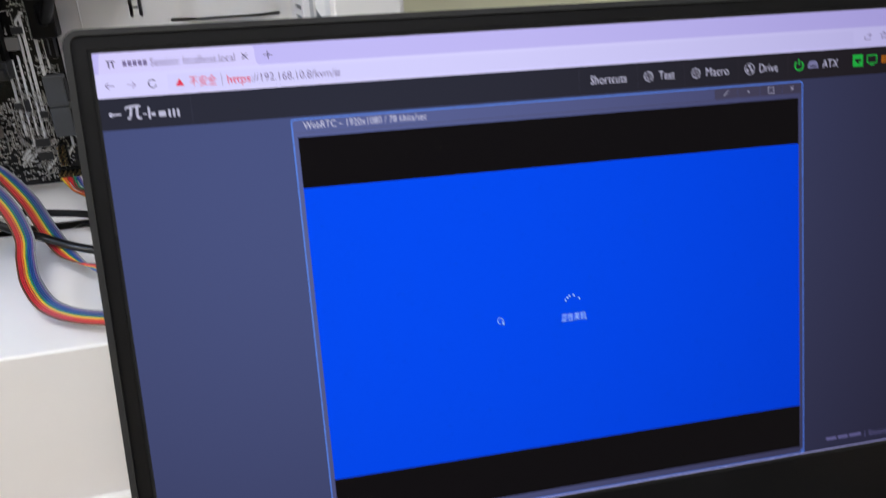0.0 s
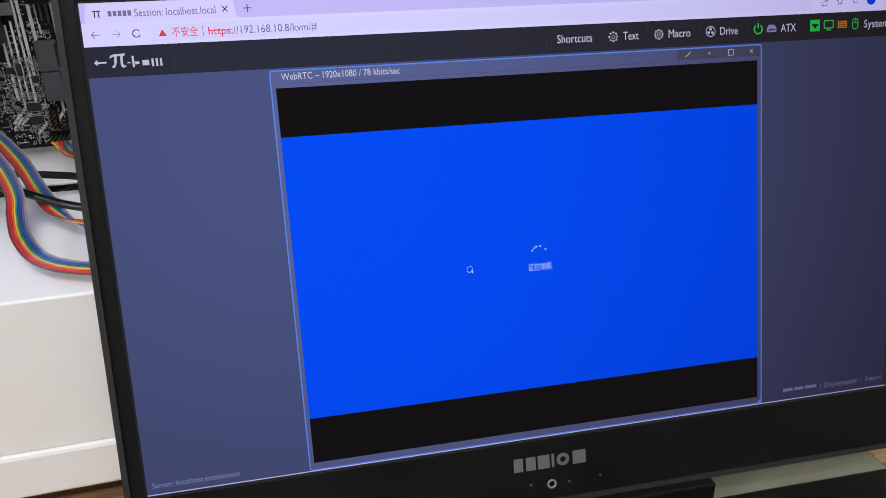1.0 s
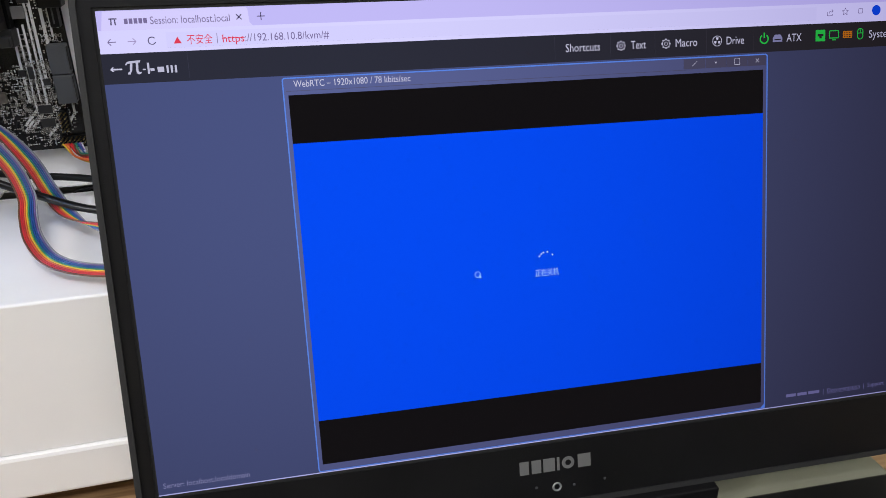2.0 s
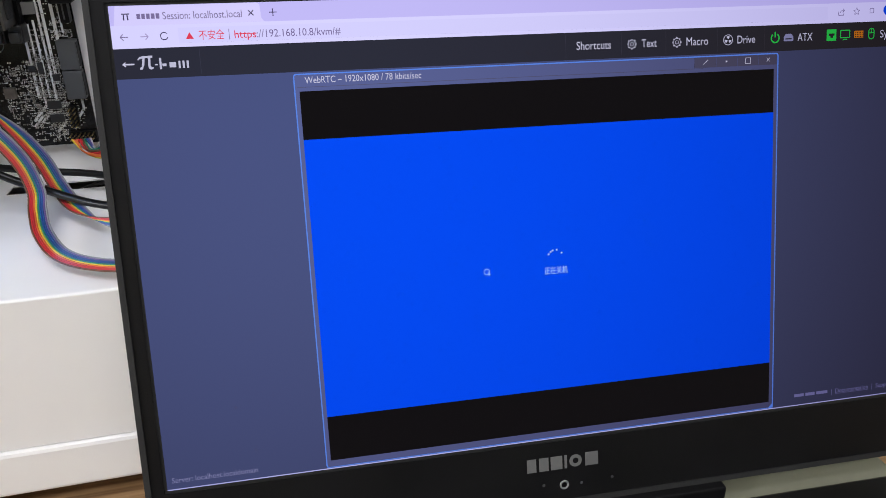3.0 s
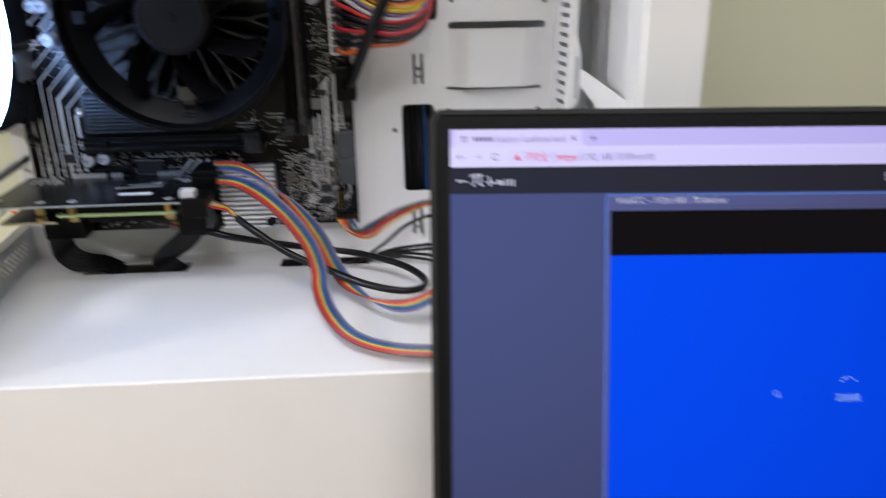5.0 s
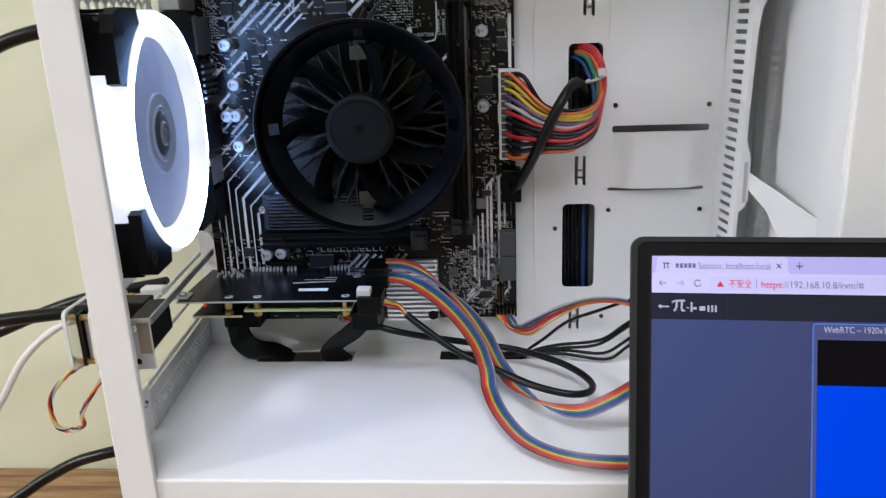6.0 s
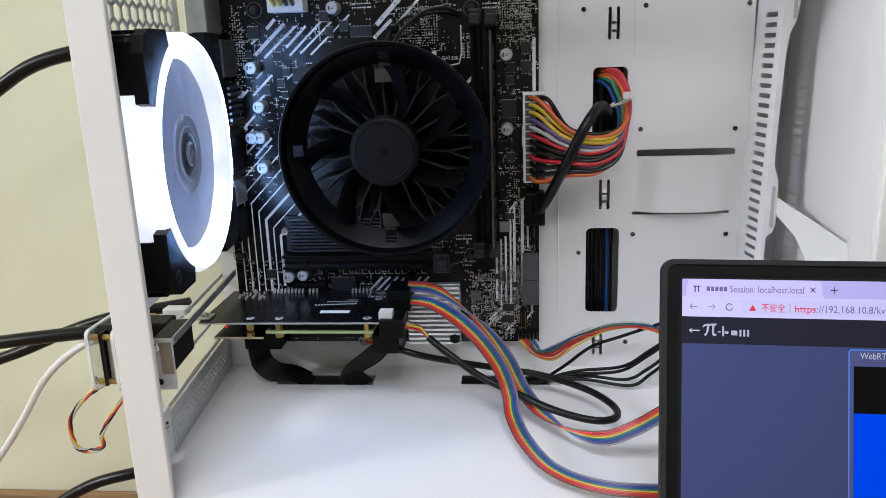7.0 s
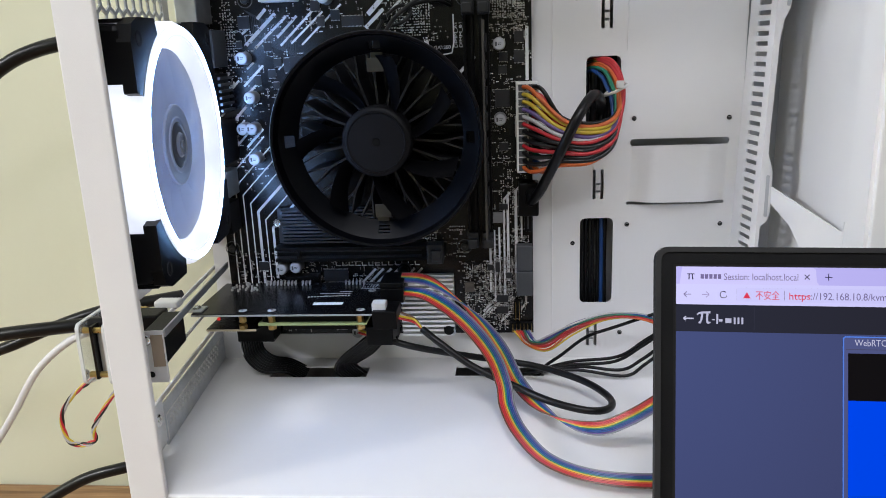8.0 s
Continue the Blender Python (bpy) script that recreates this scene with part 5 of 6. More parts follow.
cable("cable", [(-0.50, -0.12, DESK + 0.004), (-0.43, -0.11, -0.105), (-0.385, -0.10, -0.066), (-0.344, -0.10, -0.019), (-0.324, -0.10, 0.007), (-0.304, -0.10, 0.035), (-0.280, -0.10, 0.0545), (-0.262, -0.095, 0.0600)], 0.0023, WHITE_PVC, "white round cable plugged into the small acrylic box")
cable("cable", [(-0.42, -0.06, DESK + 0.005), (-0.375, -0.055, -0.103), (-0.344, -0.05, -0.0845), (-0.316, -0.05, -0.0695), (-0.285, -0.05, -0.0605), (-0.245, -0.04, -0.055), (-0.219, -0.03, -0.054)], 0.0042, PVC, "thick black power cable plugged into the back of the case")
_tw = smooth_path([(-0.268, -0.098, 0.030), (-0.2815, -0.10, 0.021), (-0.2930, -0.10, 0.006), (-0.2925, -0.10, -0.011), (-0.284, -0.10, -0.0150), (-0.2745, -0.10, -0.0115), (-0.2735, -0.10, -0.002), (-0.262, -0.094, 0.016), (-0.252, -0.092, 0.028)], 10)
lead = thing("twisted_lead", (-0.284, -0.10, -0.014), "twisted yellow, red, black and white wires hanging in a loop", "wire")
for _k, _n in enumerate(("yellow", "red", "black", "white")):
    part("wire", tube([p + Vector((math.cos(i * 0.42 + _k * math.pi / 2), 0.6 * math.sin(i * 0.42 + _k * math.pi / 2), math.sin(i * 0.42 + _k * math.pi / 2))) * 0.0009 for i, p in enumerate(_tw)], 0.0007, 7), WIRE[_n], lead, smooth=True)
acr = thing("acrylic_box", (-0.258, -0.09, 0.026), "small clear acrylic box with a circuit board on brass posts", "box")
for _x in (-0.2680, -0.2520):
    part("acrylic_plate", prism(rrect(-0.112, -0.066, 0.031, 0.069, 0.004), 0, 0.0022, Matrix(((0, 0, 1, _x), (1, 0, 0, 0), (0, 1, 0, 0), (0, 0, 0, 1)))), ACRYL, acr, "clear acrylic plate")
for _x in (-0.2680, -0.2520):
    _bm = ring_prism(rrect(-0.1122, -0.0658, 0.0308, 0.0692, 0.0042), rrect(-0.1112, -0.0668, 0.0318, 0.0682, 0.0034), 0.0001, 0.0021)
    bmesh.ops.transform(_bm, matrix=Matrix(((0, 0, 1, _x), (1, 0, 0, 0), (0, 1, 0, 0), (0, 0, 0, 1))), verts=_bm.verts)
    part("plate_edge", _bm, ACRYL_EDGE, acr, "bright cut edge of the acrylic plate")
part("circuit_board", boxes((-0.2605, -0.2590, -0.110, -0.068, 0.034, 0.067)), PCB, acr)
part("metal_socket", boxes((-0.2585, -0.2400, -0.106, -0.088, 0.037, 0.062), bev=0.0006), STEEL, acr)
for _y in (-0.107, -0.071):
    for _z in (0.036, 0.064):
        part("brass_post", lathe([(0, 0), (0.0019, 0), (0.0019, 0.022), (0, 0.022)], 10, Matrix(((0, 0, 1, -0.2655), (1, 0, 0, _y), (0, 1, 0, _z), (0, 0, 0, 1)))), BRASS, acr)
        part("screw", lathe([(0, -0.0014), (0.0028, -0.0010), (0.0030, 0)], 14, Matrix(((0, 0, 1, -0.2682), (1, 0, 0, _y), (0, 1, 0, _z), (0, 0, 0, 1)))), NICKEL, acr)
tagged(part("cable_sleeve", boxes((-0.246, -0.222, -0.103, -0.087, 0.0570, 0.0710), bev=0.0012), BLACK), "black video plug in the card", "plug")
tagged(part("white_plug", boxes((-0.232, -0.217, -0.085, -0.076, 0.0690, 0.0735), bev=0.0010), CREAM), "small white plug with red lead behind the case", "plug")

# ---- laptop ----
LW = 0.3355
LAP = Matrix(((0.99892, 0.02232, -0.04078, 0.0470), (-0.04536, 0.27616, -0.96004, -0.2575), (-0.01017, 0.96085, 0.27687, -0.0532), (0, 0, 0, 1)))
laptop = thing("laptop", (0, 0, 0), "open black laptop with a lit screen standing on the desk", "laptop", m=LAP)
LH = 0.5625 * LW
_out = rrect(-0.0250 * LW, 1.0250 * LW, -0.093 * LW, 0.5862 * LW, 0.0055, 6)
_back = rrect(-0.0170 * LW, 1.0170 * LW, -0.086 * LW, 0.5790 * LW, 0.0055, 6)
_rim = rrect(-0.0180 * LW, 1.0180 * LW, -0.086 * LW, 0.5800 * LW, 0.0035, 6)
_inn = rrect(0, LW, 0, LH, 0.0004, 6)
_bm = bmesh.new()
_lay = [[_bm.verts.new((x, y, z)) for x, y in poly] for poly, z in ((_back, -0.0078), (_out, -0.0036), (_out, -0.0006))]
_bm.faces.new(_lay[0]), _bm.faces.new(_lay[2])
for _a, _b in zip(_lay, _lay[1:]):
    for _i in range(len(_out)):
        _bm.faces.new((_a[_i], _a[(_i + 1) % len(_out)], _b[(_i + 1) % len(_out)], _b[_i]))
part("lid", _bm, MATTE, laptop, "matte black screen lid", local=True)
part("lid_rim", ring_prism(_out, _rim, -0.0008, 0.0016), mat("rim_rubber", (0.021, 0.021, 0.0215), 0.6, spec=0.3, bump=0.2, bscale=2500), laptop, "raised rubber rim", local=True)
part("bezel", ring_prism(_rim, rrect(-0.0035 * LW, 1.0035 * LW, -0.0035 * LW, LH + 0.0035 * LW, 0.0006, 6), -0.0008, 0.0008), MATTE, laptop, "matte black screen bezel", local=True)
part("screen_gasket", ring_prism(rrect(-0.0036 * LW, 1.0036 * LW, -0.0036 * LW, LH + 0.0036 * LW, 0.0006, 6), _inn, -0.0008, 0.0003), HOLE, laptop, "thin dark gasket round the display", local=True)


def rect(u0, u1, v0, v1, z, t=0.00006):
    return boxes((u0 * LW, u1 * LW, v0 * LW, v1 * LW, z - t, z))


def on(u, v, z):
    return Matrix.Translation((u * LW, v * LW, z))


DARK_TONE = (0.50, 0.42, 0.38)  # dark tones fade faster at a slant than light ones
S_PAGE = lit("screen_slate_blue", 69, 79, 122, slant=DARK_TONE)
S_TAB, S_ACT, S_URL, S_PILL = lit("screen_tab_strip", 188, 183, 240), lit("screen_active_tab", 207, 203, 247), lit("screen_toolbar", 209, 208, 250), lit("screen_address_field", 205, 204, 247)
S_NAV, S_WIN, S_EDGE = lit("screen_dark_bar", 42, 44, 56, slant=(0.62, 0.5, 0.4)), lit("screen_window_grey", 84, 93, 140, slant=(0.5, 0.42, 0.4)), lit("screen_light_blue_edge", 86, 130, 222)
S_BLACK, S_BLUE = lit("screen_black", 15, 13, 16, slant=(1.0, 1.0, 0.95)), lit("screen_bright_blue", 0, 73, 236, slant=(0.72, 0.68, 0.74))
S_INK, S_GREY, S_PALE, S_RED = lit("screen_dark_ink", 70, 64, 96), lit("screen_grey_ink", 118, 108, 150), lit("screen_pale_ink", 192, 194, 216), lit("screen_red_ink", 216, 60, 84)
S_DIM, S_GREEN, S_ORANGE, S_MID = lit("screen_dim_ink", 128, 130, 168), lit("screen_green", 30, 190, 70), lit("screen_orange", 190, 110, 20), lit("screen_button_grey", 78, 80, 108, slant=(0.5, 0.42, 0.4))
S_FAINT, S_LINK = lit("screen_faint_line", 53, 55, 70, slant=(0.62, 0.5, 0.4)), lit("screen_link_ink", 110, 110, 156)
S_SOFT = lit("screen_soft_line", 176, 180, 230)
S_SKY = lit("screen_pale_sky_ink", 168, 212, 246)
display = part("display", boxes((0, LW, 0, LH, -0.0007, 0.0)), S_PAGE, laptop, "lit display showing a web page", local=True)
Z1, Z2, Z3, Z4 = 0.00012, 0.00024, 0.00036, 0.00048


def ui(name, u0, u1, v0, v1, z, material):
    return part(name, rect(u0, u1, v0, v1, z), material, display, local=True)


def say(text, u0, u1, v, size, material, z=Z3):
    ob = words(text, size * LW, Matrix.Identity(4), material, display, "caption", width=(u1 - u0) * LW, local=True)
    me = ob.data
    if len(me.vertices):
        xs, ys = [q.co.x for q in me.vertices], [q.co.y for q in me.vertices]
        me.transform(Matrix.Translation((u0 * LW - min(xs), v * LW - size * LW * 0.36, z)))
    return ob


def icon(name, bm, u, v, z, material):
    bmesh.ops.transform(bm, matrix=on(u, v, z), verts=bm.verts)
    return part(name, bm, material, display, local=True)


def ringlet(r0, r1, seg=20, a0=0, a1=360):
    bm = bmesh.new()
    n = seg
    A = [radians(a0 + (a1 - a0) * k / n) for k in range(n + 1)]
    i, o = [bm.verts.new((r0 * LW * math.cos(a), r0 * LW * math.sin(a), 0)) for a in A], [bm.verts.new((r1 * LW * math.cos(a), r1 * LW * math.sin(a), 0)) for a in A]
    for k in range(n):
        bm.faces.new((i[k], i[k + 1], o[k + 1], o[k]))
    return bm


def flat(poly):
    bm = bmesh.new()
    bm.faces.new([bm.verts.new((x * LW, y * LW, 0)) for x, y in poly])
    return bm


def bar(x0, y0, x1, y1, w):
    d = Vector((x1 - x0, y1 - y0)).normalized()
    n = Vector((-d.y, d.x)) * w / 2
    return flat([(x0 + n.x, y0 + n.y), (x1 + n.x, y1 + n.y), (x1 - n.x, y1 - n.y), (x0 - n.x, y0 - n.y)])


ui("tab_strip", 0, 1, 0.5415, 0.5625, Z1, S_TAB)
icon("active_tab", flat([(0, 0), (0.160, 0), (0.157, 0.004), (0.156, 0.0185), (0.153, 0.0205), (0.003, 0.0205)]), 0.004, 0.5415, Z2, S_ACT)
ui("toolbar", 0, 1, 0.5170, 0.5415, Z1, S_URL)
ui("address_field", 0.070, 0.875, 0.5210, 0.5375, Z2, S_PILL)
ui("menu_bar", 0, 1, 0.4845, 0.5170, Z1, S_NAV)
for _u in (0.090, 0.518, 0.590, 0.649, 0.719, 0.785):
    ui("menu_divider", _u, _u + 0.0006, 0.487, 0.515, Z2, S_FAINT)
# browser tab and address line; product names are bars
icon("tab_mark", flat([(-0.0042, 0.0030), (0.0042, 0.0030), (0.0042, 0.0018), (-0.0042, 0.0018)]), 0.0170, 0.5512, Z3, S_INK)
icon("tab_mark", flat([(-0.0024, 0.002), (-0.0012, 0.002), (-0.0014, -0.0042), (-0.0028, -0.0042)]), 0.0170, 0.5512, Z3, S_INK)
icon("tab_mark", flat([(0.0012, 0.002), (0.0024, 0.002), (0.0030, -0.0042), (0.0016, -0.0042)]), 0.0170, 0.5512, Z3, S_INK)
for _k in range(5):
    ui("name_bar", 0.0285 + 0.0050 * _k, 0.0322 + 0.0050 * _k, 0.5480, 0.5535, Z3, S_GREY)
say("Session: localhost.local", 0.0555, 0.1400, 0.5510, 0.0115, S_GREY)
for _p in ((-0.0028, -0.0028, 0.0028, 0.0028), (-0.0028, 0.0028, 0.0028, -0.0028)):
    icon("close_mark", bar(*_p, 0.0011), 0.1500, 0.5512, Z3, S_INK)
for _p in ((-0.0042, 0, 0.0042, 0), (0, -0.0042, 0, 0.0042)):
    icon("plus_mark", bar(*_p, 0.0010), 0.1740, 0.5512, Z3, S_INK)
for _u, _s, _m in ((0.0132, 1, S_GREY), (0.0342, -1, lit("screen_idle_arrow", 158, 148, 192))):
    for _p in ((-0.0042 * _s, 0, 0.0042 * _s, 0), (-0.0042 * _s, 0, -0.0008 * _s, 0.0034), (-0.0042 * _s, 0, -0.0008 * _s, -0.0034)):
        icon("arrow_mark", bar(*_p, 0.0009), _u, 0.5292, Z3, _m)
icon("reload_mark", ringlet(0.0034, 0.0044, 20, 40, 340), 0.0550, 0.5292, Z3, S_INK)
icon("warning_mark", flat([(-0.0042, -0.0034), (0.0042, -0.0034), (0, 0.0040)]), 0.0818, 0.5286, Z3, S_RED)
say("不安全", 0.0918, 0.1190, 0.5288, 0.0115, S_RED)
ui("field_divider", 0.1240, 0.1246, 0.5235, 0.5345, Z3, S_GREY)
say("https", 0.1300, 0.1535, 0.5288, 0.0120, S_RED)
ui("strike_line", 0.1295, 0.1540, 0.5284, 0.5291, Z4, S_RED)
say("://192.168.10.8/kvm/#", 0.1545, 0.2480, 0.5288, 0.0120, S_GREY)
for _p in ((-0.0044, 0.0010, -0.0044, -0.0038), (-0.0044, -0.0038, 0.0030, -0.0038), (0.0030, -0.0038, 0.0030, -0.0016), (-0.0020, -0.0010, -0.0008, 0.0018), (-0.0008, 0.0018, 0.0042, 0.0022), (0.0042, 0.0022, 0.0018, 0.0044), (0.0042, 0.0022, 0.0018, 0.0000)):
    icon("share_mark", bar(*_p, 0.0008), 0.895, 0.5300, Z3, S_GREY)
_st = [(0.0048 * (1 if k % 2 == 0 else 0.45) * math.sin(k * math.pi / 5), 0.0048 * (1 if k % 2 == 0 else 0.45) * math.cos(k * math.pi / 5)) for k in range(10)]
for _k in range(10):
    icon("star_mark", bar(*_st[_k], *_st[(_k + 1) % 10], 0.0007), 0.917, 0.5305, Z3, S_GREY)
icon("panel_mark", ringlet(0.0034, 0.0044, 4, 45, 405), 0.9395, 0.5308, Z3, S_GREY)
icon("profile_mark", flat([(0.0065 * math.cos(k * math.pi / 10), 0.0065 * math.sin(k * math.pi / 10)) for k in range(20)]), 0.963, 0.5310, Z3, lit("screen_profile_blue", 10, 70, 220))
for _k in range(3):
    ui("menu_dot", 0.9845, 0.9858, 0.5275 + 0.003 * _k, 0.5288 + 0.003 * _k, Z3, S_GREY)
# page logo as plain shapes
for _p in ((0.0085, 0.5002, 0.0205, 0.5002, 0.0016), (0.0085, 0.5002, 0.0115, 0.5025, 0.0012), (0.0085, 0.5002, 0.0115, 0.4979, 0.0012)):
    icon("back_mark", bar(*_p), 0, 0, Z3, S_PALE)
S_MARK = lit("screen_logo_grey", 182, 184, 206)
icon("logo_shape", flat([(0.0240, 0.5050), (0.0262, 0.5078), (0.0300, 0.5086), (0.0402, 0.5090), (0.0398, 0.5066), (0.0300, 0.5062), (0.0266, 0.5056), (0.0248, 0.5040)]), 0, 0, Z3, S_MARK)
icon("logo_shape", flat([(0.0292, 0.5063), (0.0318, 0.5064), (0.0308, 0.4990), (0.0284, 0.4942), (0.0258, 0.4944), (0.0262, 0.4962), (0.0282, 0.4978)]), 0, 0, Z3, S_MARK)
icon("logo_shape", flat([(0.0352, 0.5065), (0.0378, 0.5066), (0.0372, 0.4982), (0.0384, 0.4962), (0.0402, 0.4966), (0.0402, 0.4950), (0.0374, 0.4938), (0.0352, 0.4954), (0.0348, 0.4990)]), 0, 0, Z3, S_MARK)
for _p in ((0.0418, 0.4990, 0.0452, 0.4990, 0.0013), (0.0468, 0.5000, 0.0490, 0.5000, 0.0120), (0.0497, 0.4984, 0.0540, 0.4984, 0.0030), (0.0572, 0.4982, 0.0642, 0.4982, 0.0056), (0.0668, 0.4982, 0.0690, 0.4982, 0.0080), (0.0712, 0.4982, 0.0734, 0.4982, 0.0080), (0.0756, 0.4982, 0.0778, 0.4982, 0.0080)):
    icon("logo_shape", bar(*_p), 0, 0, Z3, S_MARK)
# page menu
for _t, _a, _b in (("Shortcuts", 0.532, 0.5765), ("Text", 0.617, 0.6370), ("Macro", 0.677, 0.7065), ("Drive", 0.747, 0.7715), ("ATX", 0.832, 0.8535), ("System", 0.953, 0.9900)):
    say(_t, _a, _b, 0.5012, 0.0140, S_PALE, Z3)
for _u in (0.604, 0.664):
    icon("gear_mark", ringlet(0.0045, 0.0051, 20), _u, 0.5005, Z3, S_PALE)
    icon("gear_mark", ringlet(0.0018, 0.0024, 14), _u, 0.5005, Z3, S_PALE)
    for _k in range(8):
        icon("gear_tooth", bar(0.0050 * math.cos(_k * math.pi / 4), 0.0050 * math.sin(_k * math.pi / 4), 0.0063 * math.cos(_k * math.pi / 4), 0.0063 * math.sin(_k * math.pi / 4), 0.0016), _u, 0.5005, Z3, S_PALE)
icon("disc_mark", ringlet(0.0058, 0.0066, 24), 0.734, 0.5010, Z3, S_PALE)
for _k in range(3):
    icon("disc_mark", ringlet(0.0012, 0.0045, 5, 120 * _k + 60, 120 * _k + 115), 0.734, 0.5010, Z3, S_PALE)
icon("power_mark", ringlet(0.0046, 0.0064, 20, 125, 415), 0.800, 0.5008, Z3, S_GREEN)
icon("power_mark", bar(0, 0.001, 0, 0.0078, 0.0018), 0.800, 0.5008, Z3, S_GREEN)
icon("drive_mark", flat([(-0.0068, -0.0045), (0.0068, -0.0045), (0.0068, 0.0005), (0.0040, 0.0045), (-0.0040, 0.0045), (-0.0068, 0.0005)]), 0.819, 0.5010, Z3, S_DIM)
ui("drive_slot", 0.8145, 0.8235, 0.4985, 0.5000, Z4, S_NAV)
icon("port_mark", flat([(-0.0070, -0.0072), (0.0070, -0.0072), (0.0070, 0.0072), (-0.0070, 0.0072)]), 0.881, 0.5018, Z3, S_GREEN)
icon("port_slot", flat([(-0.0042, 0.0020), (-0.0042, -0.0010), (-0.0018, -0.0010), (-0.0018, -0.0036), (0.0018, -0.0036), (0.0018, -0.0010), (0.0042, -0.0010), (0.0042, 0.0020)]), 0.881, 0.5018, Z4, S_NAV)
for _p in ((-0.0066, 0.0052, 0.0066, 0.0052, 0.0013), (-0.0066, -0.0040, 0.0066, -0.0040, 0.0013), (-0.0066, 0.0052, -0.0066, -0.0040, 0.0013), (0.0066, 0.0052, 0.0066, -0.0040, 0.0013), (-0.003, -0.0064, 0.003, -0.0064, 0.0013)):
    icon("monitor_mark", bar(*_p), 0.901, 0.5020, Z3, S_GREEN)
icon("keyboard_mark", flat([(-0.0068, -0.0044), (0.0068, -0.0044), (0.0068, 0.0044), (-0.0068, 0.0044)]), 0.921, 0.5016, Z3, S_ORANGE)
part("mouse_mark", ring_prism(rrect(0.9355 * LW, 0.9445 * LW, 0.4945 * LW, 0.5090 * LW, 0.0043 * LW, 5), rrect(0.9366 * LW, 0.9434 * LW, 0.4956 * LW, 0.5079 * LW, 0.0033 * LW, 5), Z2, Z3), S_GREEN, display, local=True)
for _k in range(3):
    for _i in range(5):
        icon("keyboard_key", flat([(-0.0054 + 0.0024 * _i, -0.0034 + 0.0025 * _k), (-0.0040 + 0.0024 * _i, -0.0034 + 0.0025 * _k), (-0.0040 + 0.0024 * _i, -0.0022 + 0.0025 * _k), (-0.0054 + 0.0024 * _i, -0.0022 + 0.0025 * _k)]), 0.921, 0.5016, Z4, S_NAV)
icon("mouse_mark", bar(-0.0040, 0.0012, 0.0040, 0.0012, 0.0009), 0.940, 0.5016, Z3, S_GREEN)
icon("mouse_mark", bar(0, 0.0012, 0, 0.0060, 0.0010), 0.940, 0.5016, Z3, S_GREEN)
# video window
win = rrect(0.1900 * LW, 0.8055 * LW, 0.0020 * LW, 0.4825 * LW, 0.0012, 4)
win_in = rrect(0.1915 * LW, 0.8040 * LW, 0.0032 * LW, 0.4810 * LW, 0.0008, 4)
part("window_panel", prism(win, Z1 - 0.00006, Z1), S_WIN, display, local=True)
part("window_edge", ring_prism(win, win_in, Z1, Z2), S_EDGE, display, local=True)
ui("title_line", 0.194, 0.700, 0.4668, 0.4674, Z2, S_MID)
ui("video_area", 0.1960, 0.7990, 0.0115, 0.4625, Z2, S_BLACK)
ui("video_picture", 0.1960, 0.7990, 0.0685, 0.4073, Z3, S_BLUE)
say("WebRTC – 1920x1080 / 78 kbits/sec", 0.2030, 0.3385, 0.4752, 0.0108, S_PALE)
ui("window_buttons", 0.6880, 0.8030, 0.4680, 0.4805, Z2, S_MID)
for _u in (0.7175, 0.7470, 0.7765):
    ui("button_gap", _u, _u + 0.0006, 0.4680, 0.4805, Z3, S_WIN)
icon("expand_mark", bar(-0.0035, -0.0030, 0.0035, 0.0030, 0.0007), 0.7030, 0.4745, Z3, S_PALE)
icon("minimise_mark", bar(-0.0010, 0, 0.0010, 0, 0.0018), 0.7320, 0.4745, Z3, S_PALE)
icon("maximise_mark", ringlet(0.0046, 0.0054, 4, 45, 405), 0.7620, 0.4742, Z3, S_PALE)
for _p in ((-0.0022, -0.0022, 0.0022, 0.0022), (-0.0022, 0.0022, 0.0022, -0.0022)):
    icon("close_mark", bar(*_p, 0.0007), 0.7905, 0.4745, Z3, S_PALE)
icon("resize_corner", flat([(0, 0), (0, 0.0075), (-0.0075, 0)]), 0.8050, 0.0026, Z3, S_EDGE)
for _a in (150, 128, 110, 80, 35):
    icon("spinner_dot", flat([(0.0102 * math.cos(radians(_a)) + 0.0012 * math.cos(k * math.pi / 5), 0.0102 * math.sin(radians(_a)) + 0.0012 * math.sin(k * math.pi / 5)) for k in range(10)]), 0.4965, 0.2420, Z4, S_SKY)
say("正在关机", 0.4815, 0.5125, 0.2258, 0.0105, S_SKY, Z4)
icon("pointer_ring", ringlet(0.0033, 0.0039, 18), 0.4065, 0.2318, Z4, S_SKY)
icon("pointer_mark", flat([(0, 0.0016), (0.0030, -0.0020), (0.0010, -0.0030)]), 0.4082, 0.2298, Z4, S_SKY)
say("Server: localhost.localdomain", 0.0065, 0.1075, 0.0130, 0.0098, S_DIM)
for _a, _b in ((0.8380, 0.8530), (0.8555, 0.8700)):
    ui("name_bar", _a, _b, 0.0132, 0.0175, Z3, S_LINK)
ui("name_bar", 0.8725, 0.8900, 0.0132, 0.0175, Z3, S_LINK)
say("|  Documentation  |  Support", 0.8960, 0.9940, 0.0150, 0.0092, S_LINK)
ui("link_line", 0.9030, 0.9540, 0.0104, 0.0108, Z3, S_LINK)
ui("task_line", 0, 1, 0.0004, 0.0017, Z2, S_SOFT)
# brand mark as plain bars, webcam, microphone holes
S_LOGO = mat("silver_print", (0.20, 0.20, 0.20), 0.4, 0.4)
_lg = 0.0009
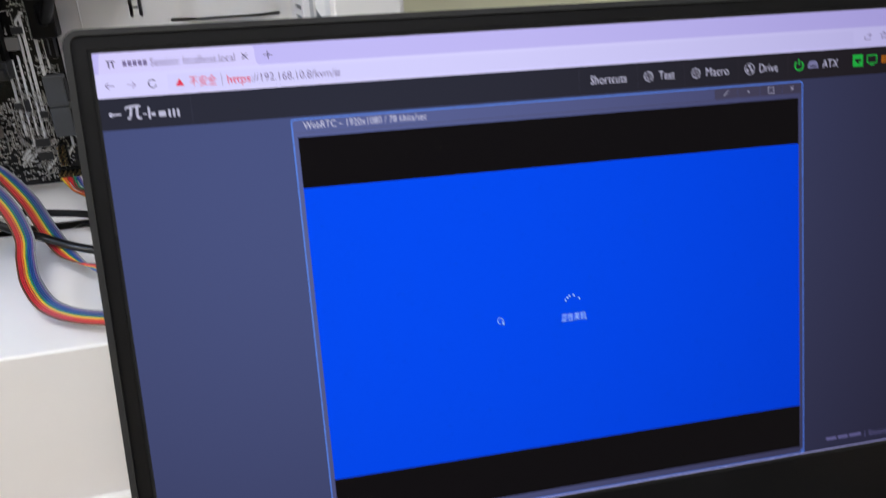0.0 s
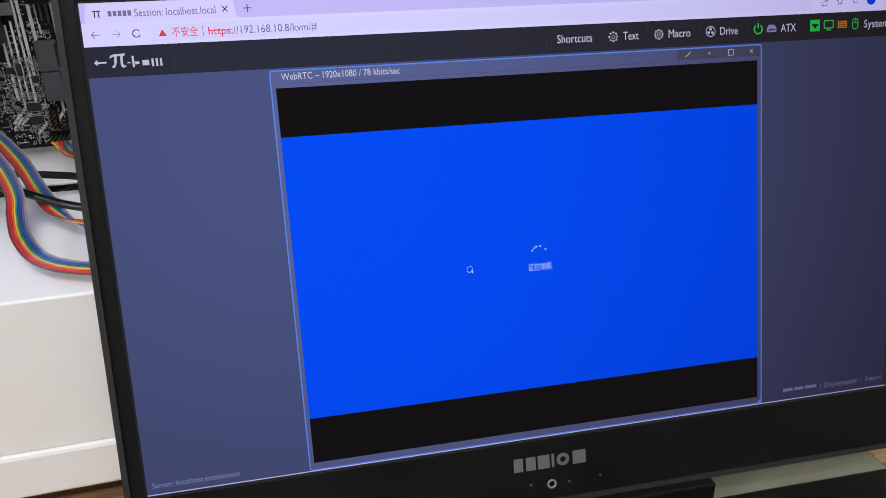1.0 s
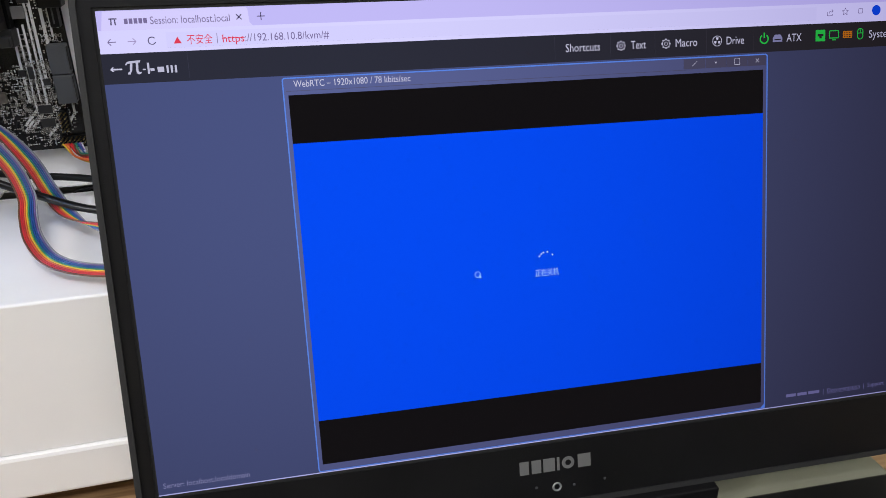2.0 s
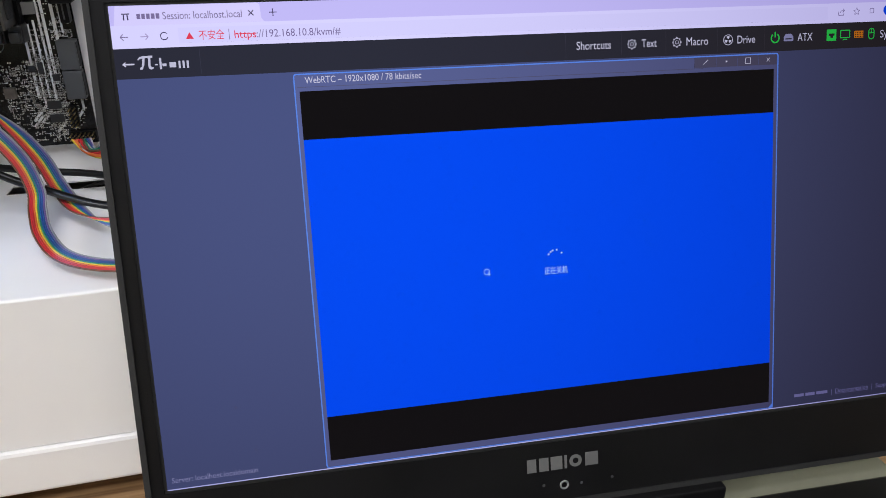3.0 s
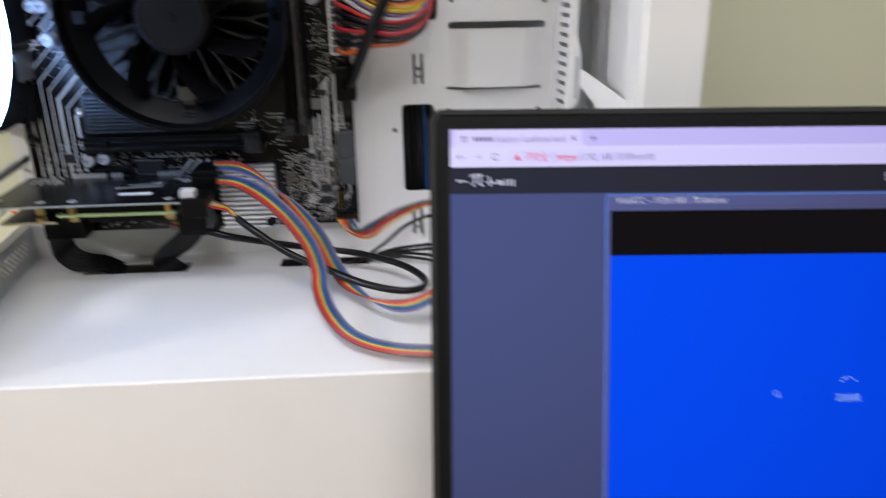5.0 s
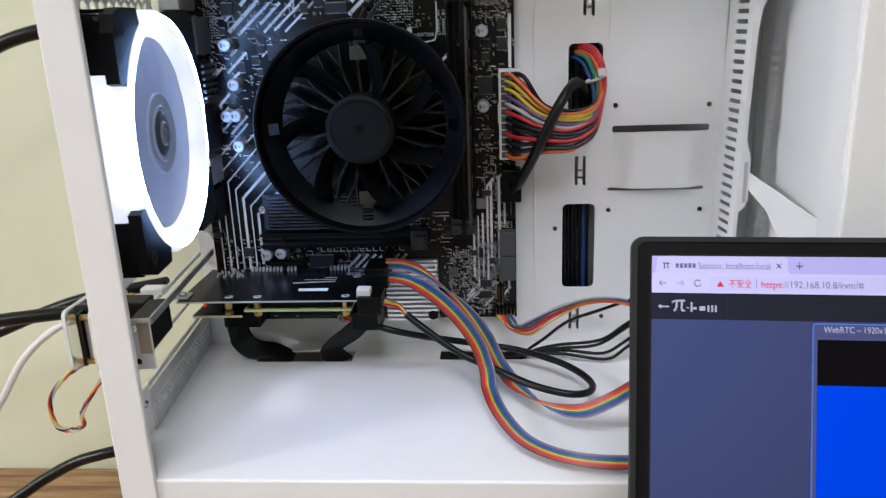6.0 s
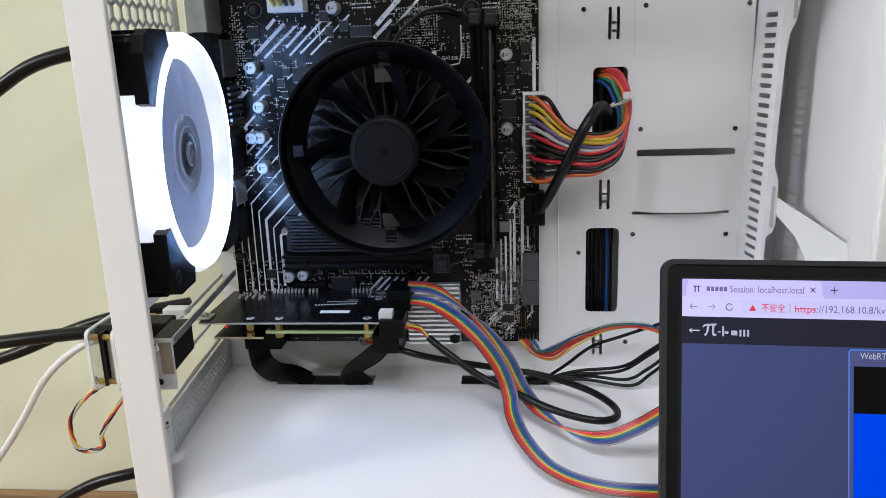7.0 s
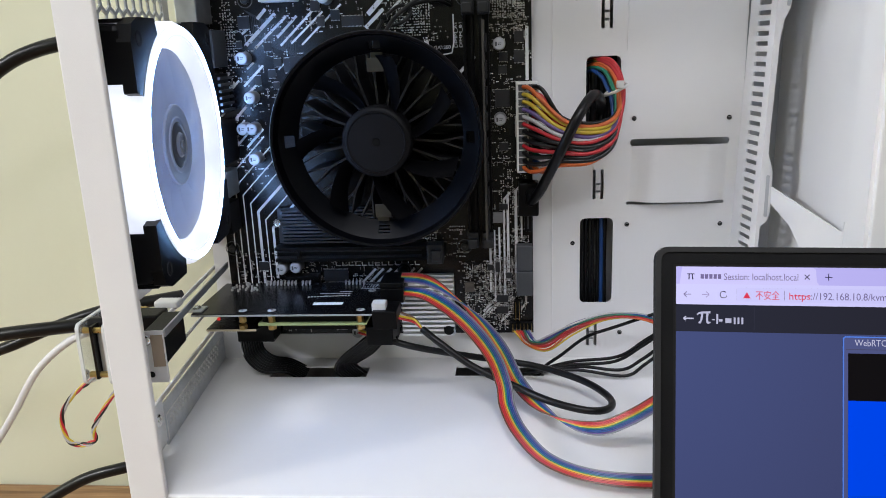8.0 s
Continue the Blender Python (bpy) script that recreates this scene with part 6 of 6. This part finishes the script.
for _a, _b in ((0.448, 0.4605), (0.4645, 0.4775), (0.4805, 0.4965), (0.4995, 0.5030), (0.5285, 0.5465)):
    part("brand_bar", boxes((_a * LW, _b * LW, -0.0425 * LW, -0.0240 * LW, _lg - 0.0002, _lg)), S_LOGO, laptop, local=True)
part("brand_ring", ring_prism([(0.515 * LW + 0.0086 * LW * math.cos(a), -0.0333 * LW + 0.0086 * LW * math.sin(a)) for a in [k * math.pi / 12 for k in range(24)]], [(0.515 * LW + 0.0040 * LW * math.cos(a), -0.0333 * LW + 0.0040 * LW * math.sin(a)) for a in [k * math.pi / 12 for k in range(24)]], _lg - 0.0002, _lg), S_LOGO, laptop, local=True)
_cam = part("webcam", lathe([(0, 0.0006), (0.0011, 0.0006), (0.0014, 0.0010), (0.0020, 0.0011), (0.0022, 0.0008)], 24, on(0.4985, -0.0655, 0)), STEEL, laptop, "small webcam in the lower bezel", local=True)
part("webcam_lens", lathe([(0, 0.0011), (0.0010, 0.0010), (0.0013, 0.0007)], 20, on(0.4985, -0.0655, 0)), GLOSSY, _cam, local=True)
for _u, _v in ((0.470, -0.0625), (0.5225, -0.0660), (0.5660, -0.0640)):
    part("microphone_hole", lathe([(0, 0.00095), (0.0005, 0.00095), (0.0007, 0.0008)], 10, on(_u, _v, 0)), GREY_P, laptop, local=True)
# base: rear deck behind the hinge, deck with keyboard
BASE = LAP @ Matrix.Translation((0, -0.093 * LW, 0)) @ Matrix.Rotation(radians(-73.6), 4, "X")
INV = LAP.inverted() @ BASE


def base_part(name, bm, material, label="", parent=None):
    bmesh.ops.transform(bm, matrix=INV, verts=bm.verts)
    return part(name, bm, material, parent or laptop, label, local=True)


base_part("hinge", boxes((0.10 * LW, 0.727 * LW, -0.006, 0.008, -0.0100, 0.0005), bev=0.001), MATTE, "black central hinge")
base_part("deck", boxes((-0.0250 * LW, 1.0250 * LW, -0.235, -0.0035, -0.0250, -0.0100), bev=0.0015), MATTE, "black laptop base")
# the olive wall's reflection on this edge is put into its base colour
base_part("rear_edge", boxes((-0.0250 * LW, 1.0250 * LW, -0.0085, 0.022, -0.0290, -0.0150), bev=0.002), mat("wall_reflection_olive", (0.17, 0.17, 0.125), 0.5), "rear edge painted in the olive-grey of the reflected wall")
for _u in (0.03, 0.93):
    base_part("rubber_foot", boxes((_u * LW, (_u + 0.04) * LW, -0.03, -0.015, -0.034, -0.0245)), BLACK)
    base_part("rubber_foot", boxes((_u * LW, (_u + 0.04) * LW, -0.22, -0.205, -0.034, -0.0245)), BLACK)
_key = boxes((0, 0.0165, 0, 0.0165, -0.0100, -0.0082), bev=0.0006)
bmesh.ops.transform(_key, matrix=INV, verts=_key.verts)
_kme = bpy.data.meshes.new("key")
_key.to_mesh(_kme)
_key.free()
_kme.materials.append(BLACK)
_step = INV.to_3x3()
for _r in range(6):
    for _c in range(15):
        _o = _step @ Vector((0.012 + _c * 0.0192, -0.140 + _r * 0.0192, 0))
        place("key", _kme, laptop, local=True, m=Matrix.Translation(_o))
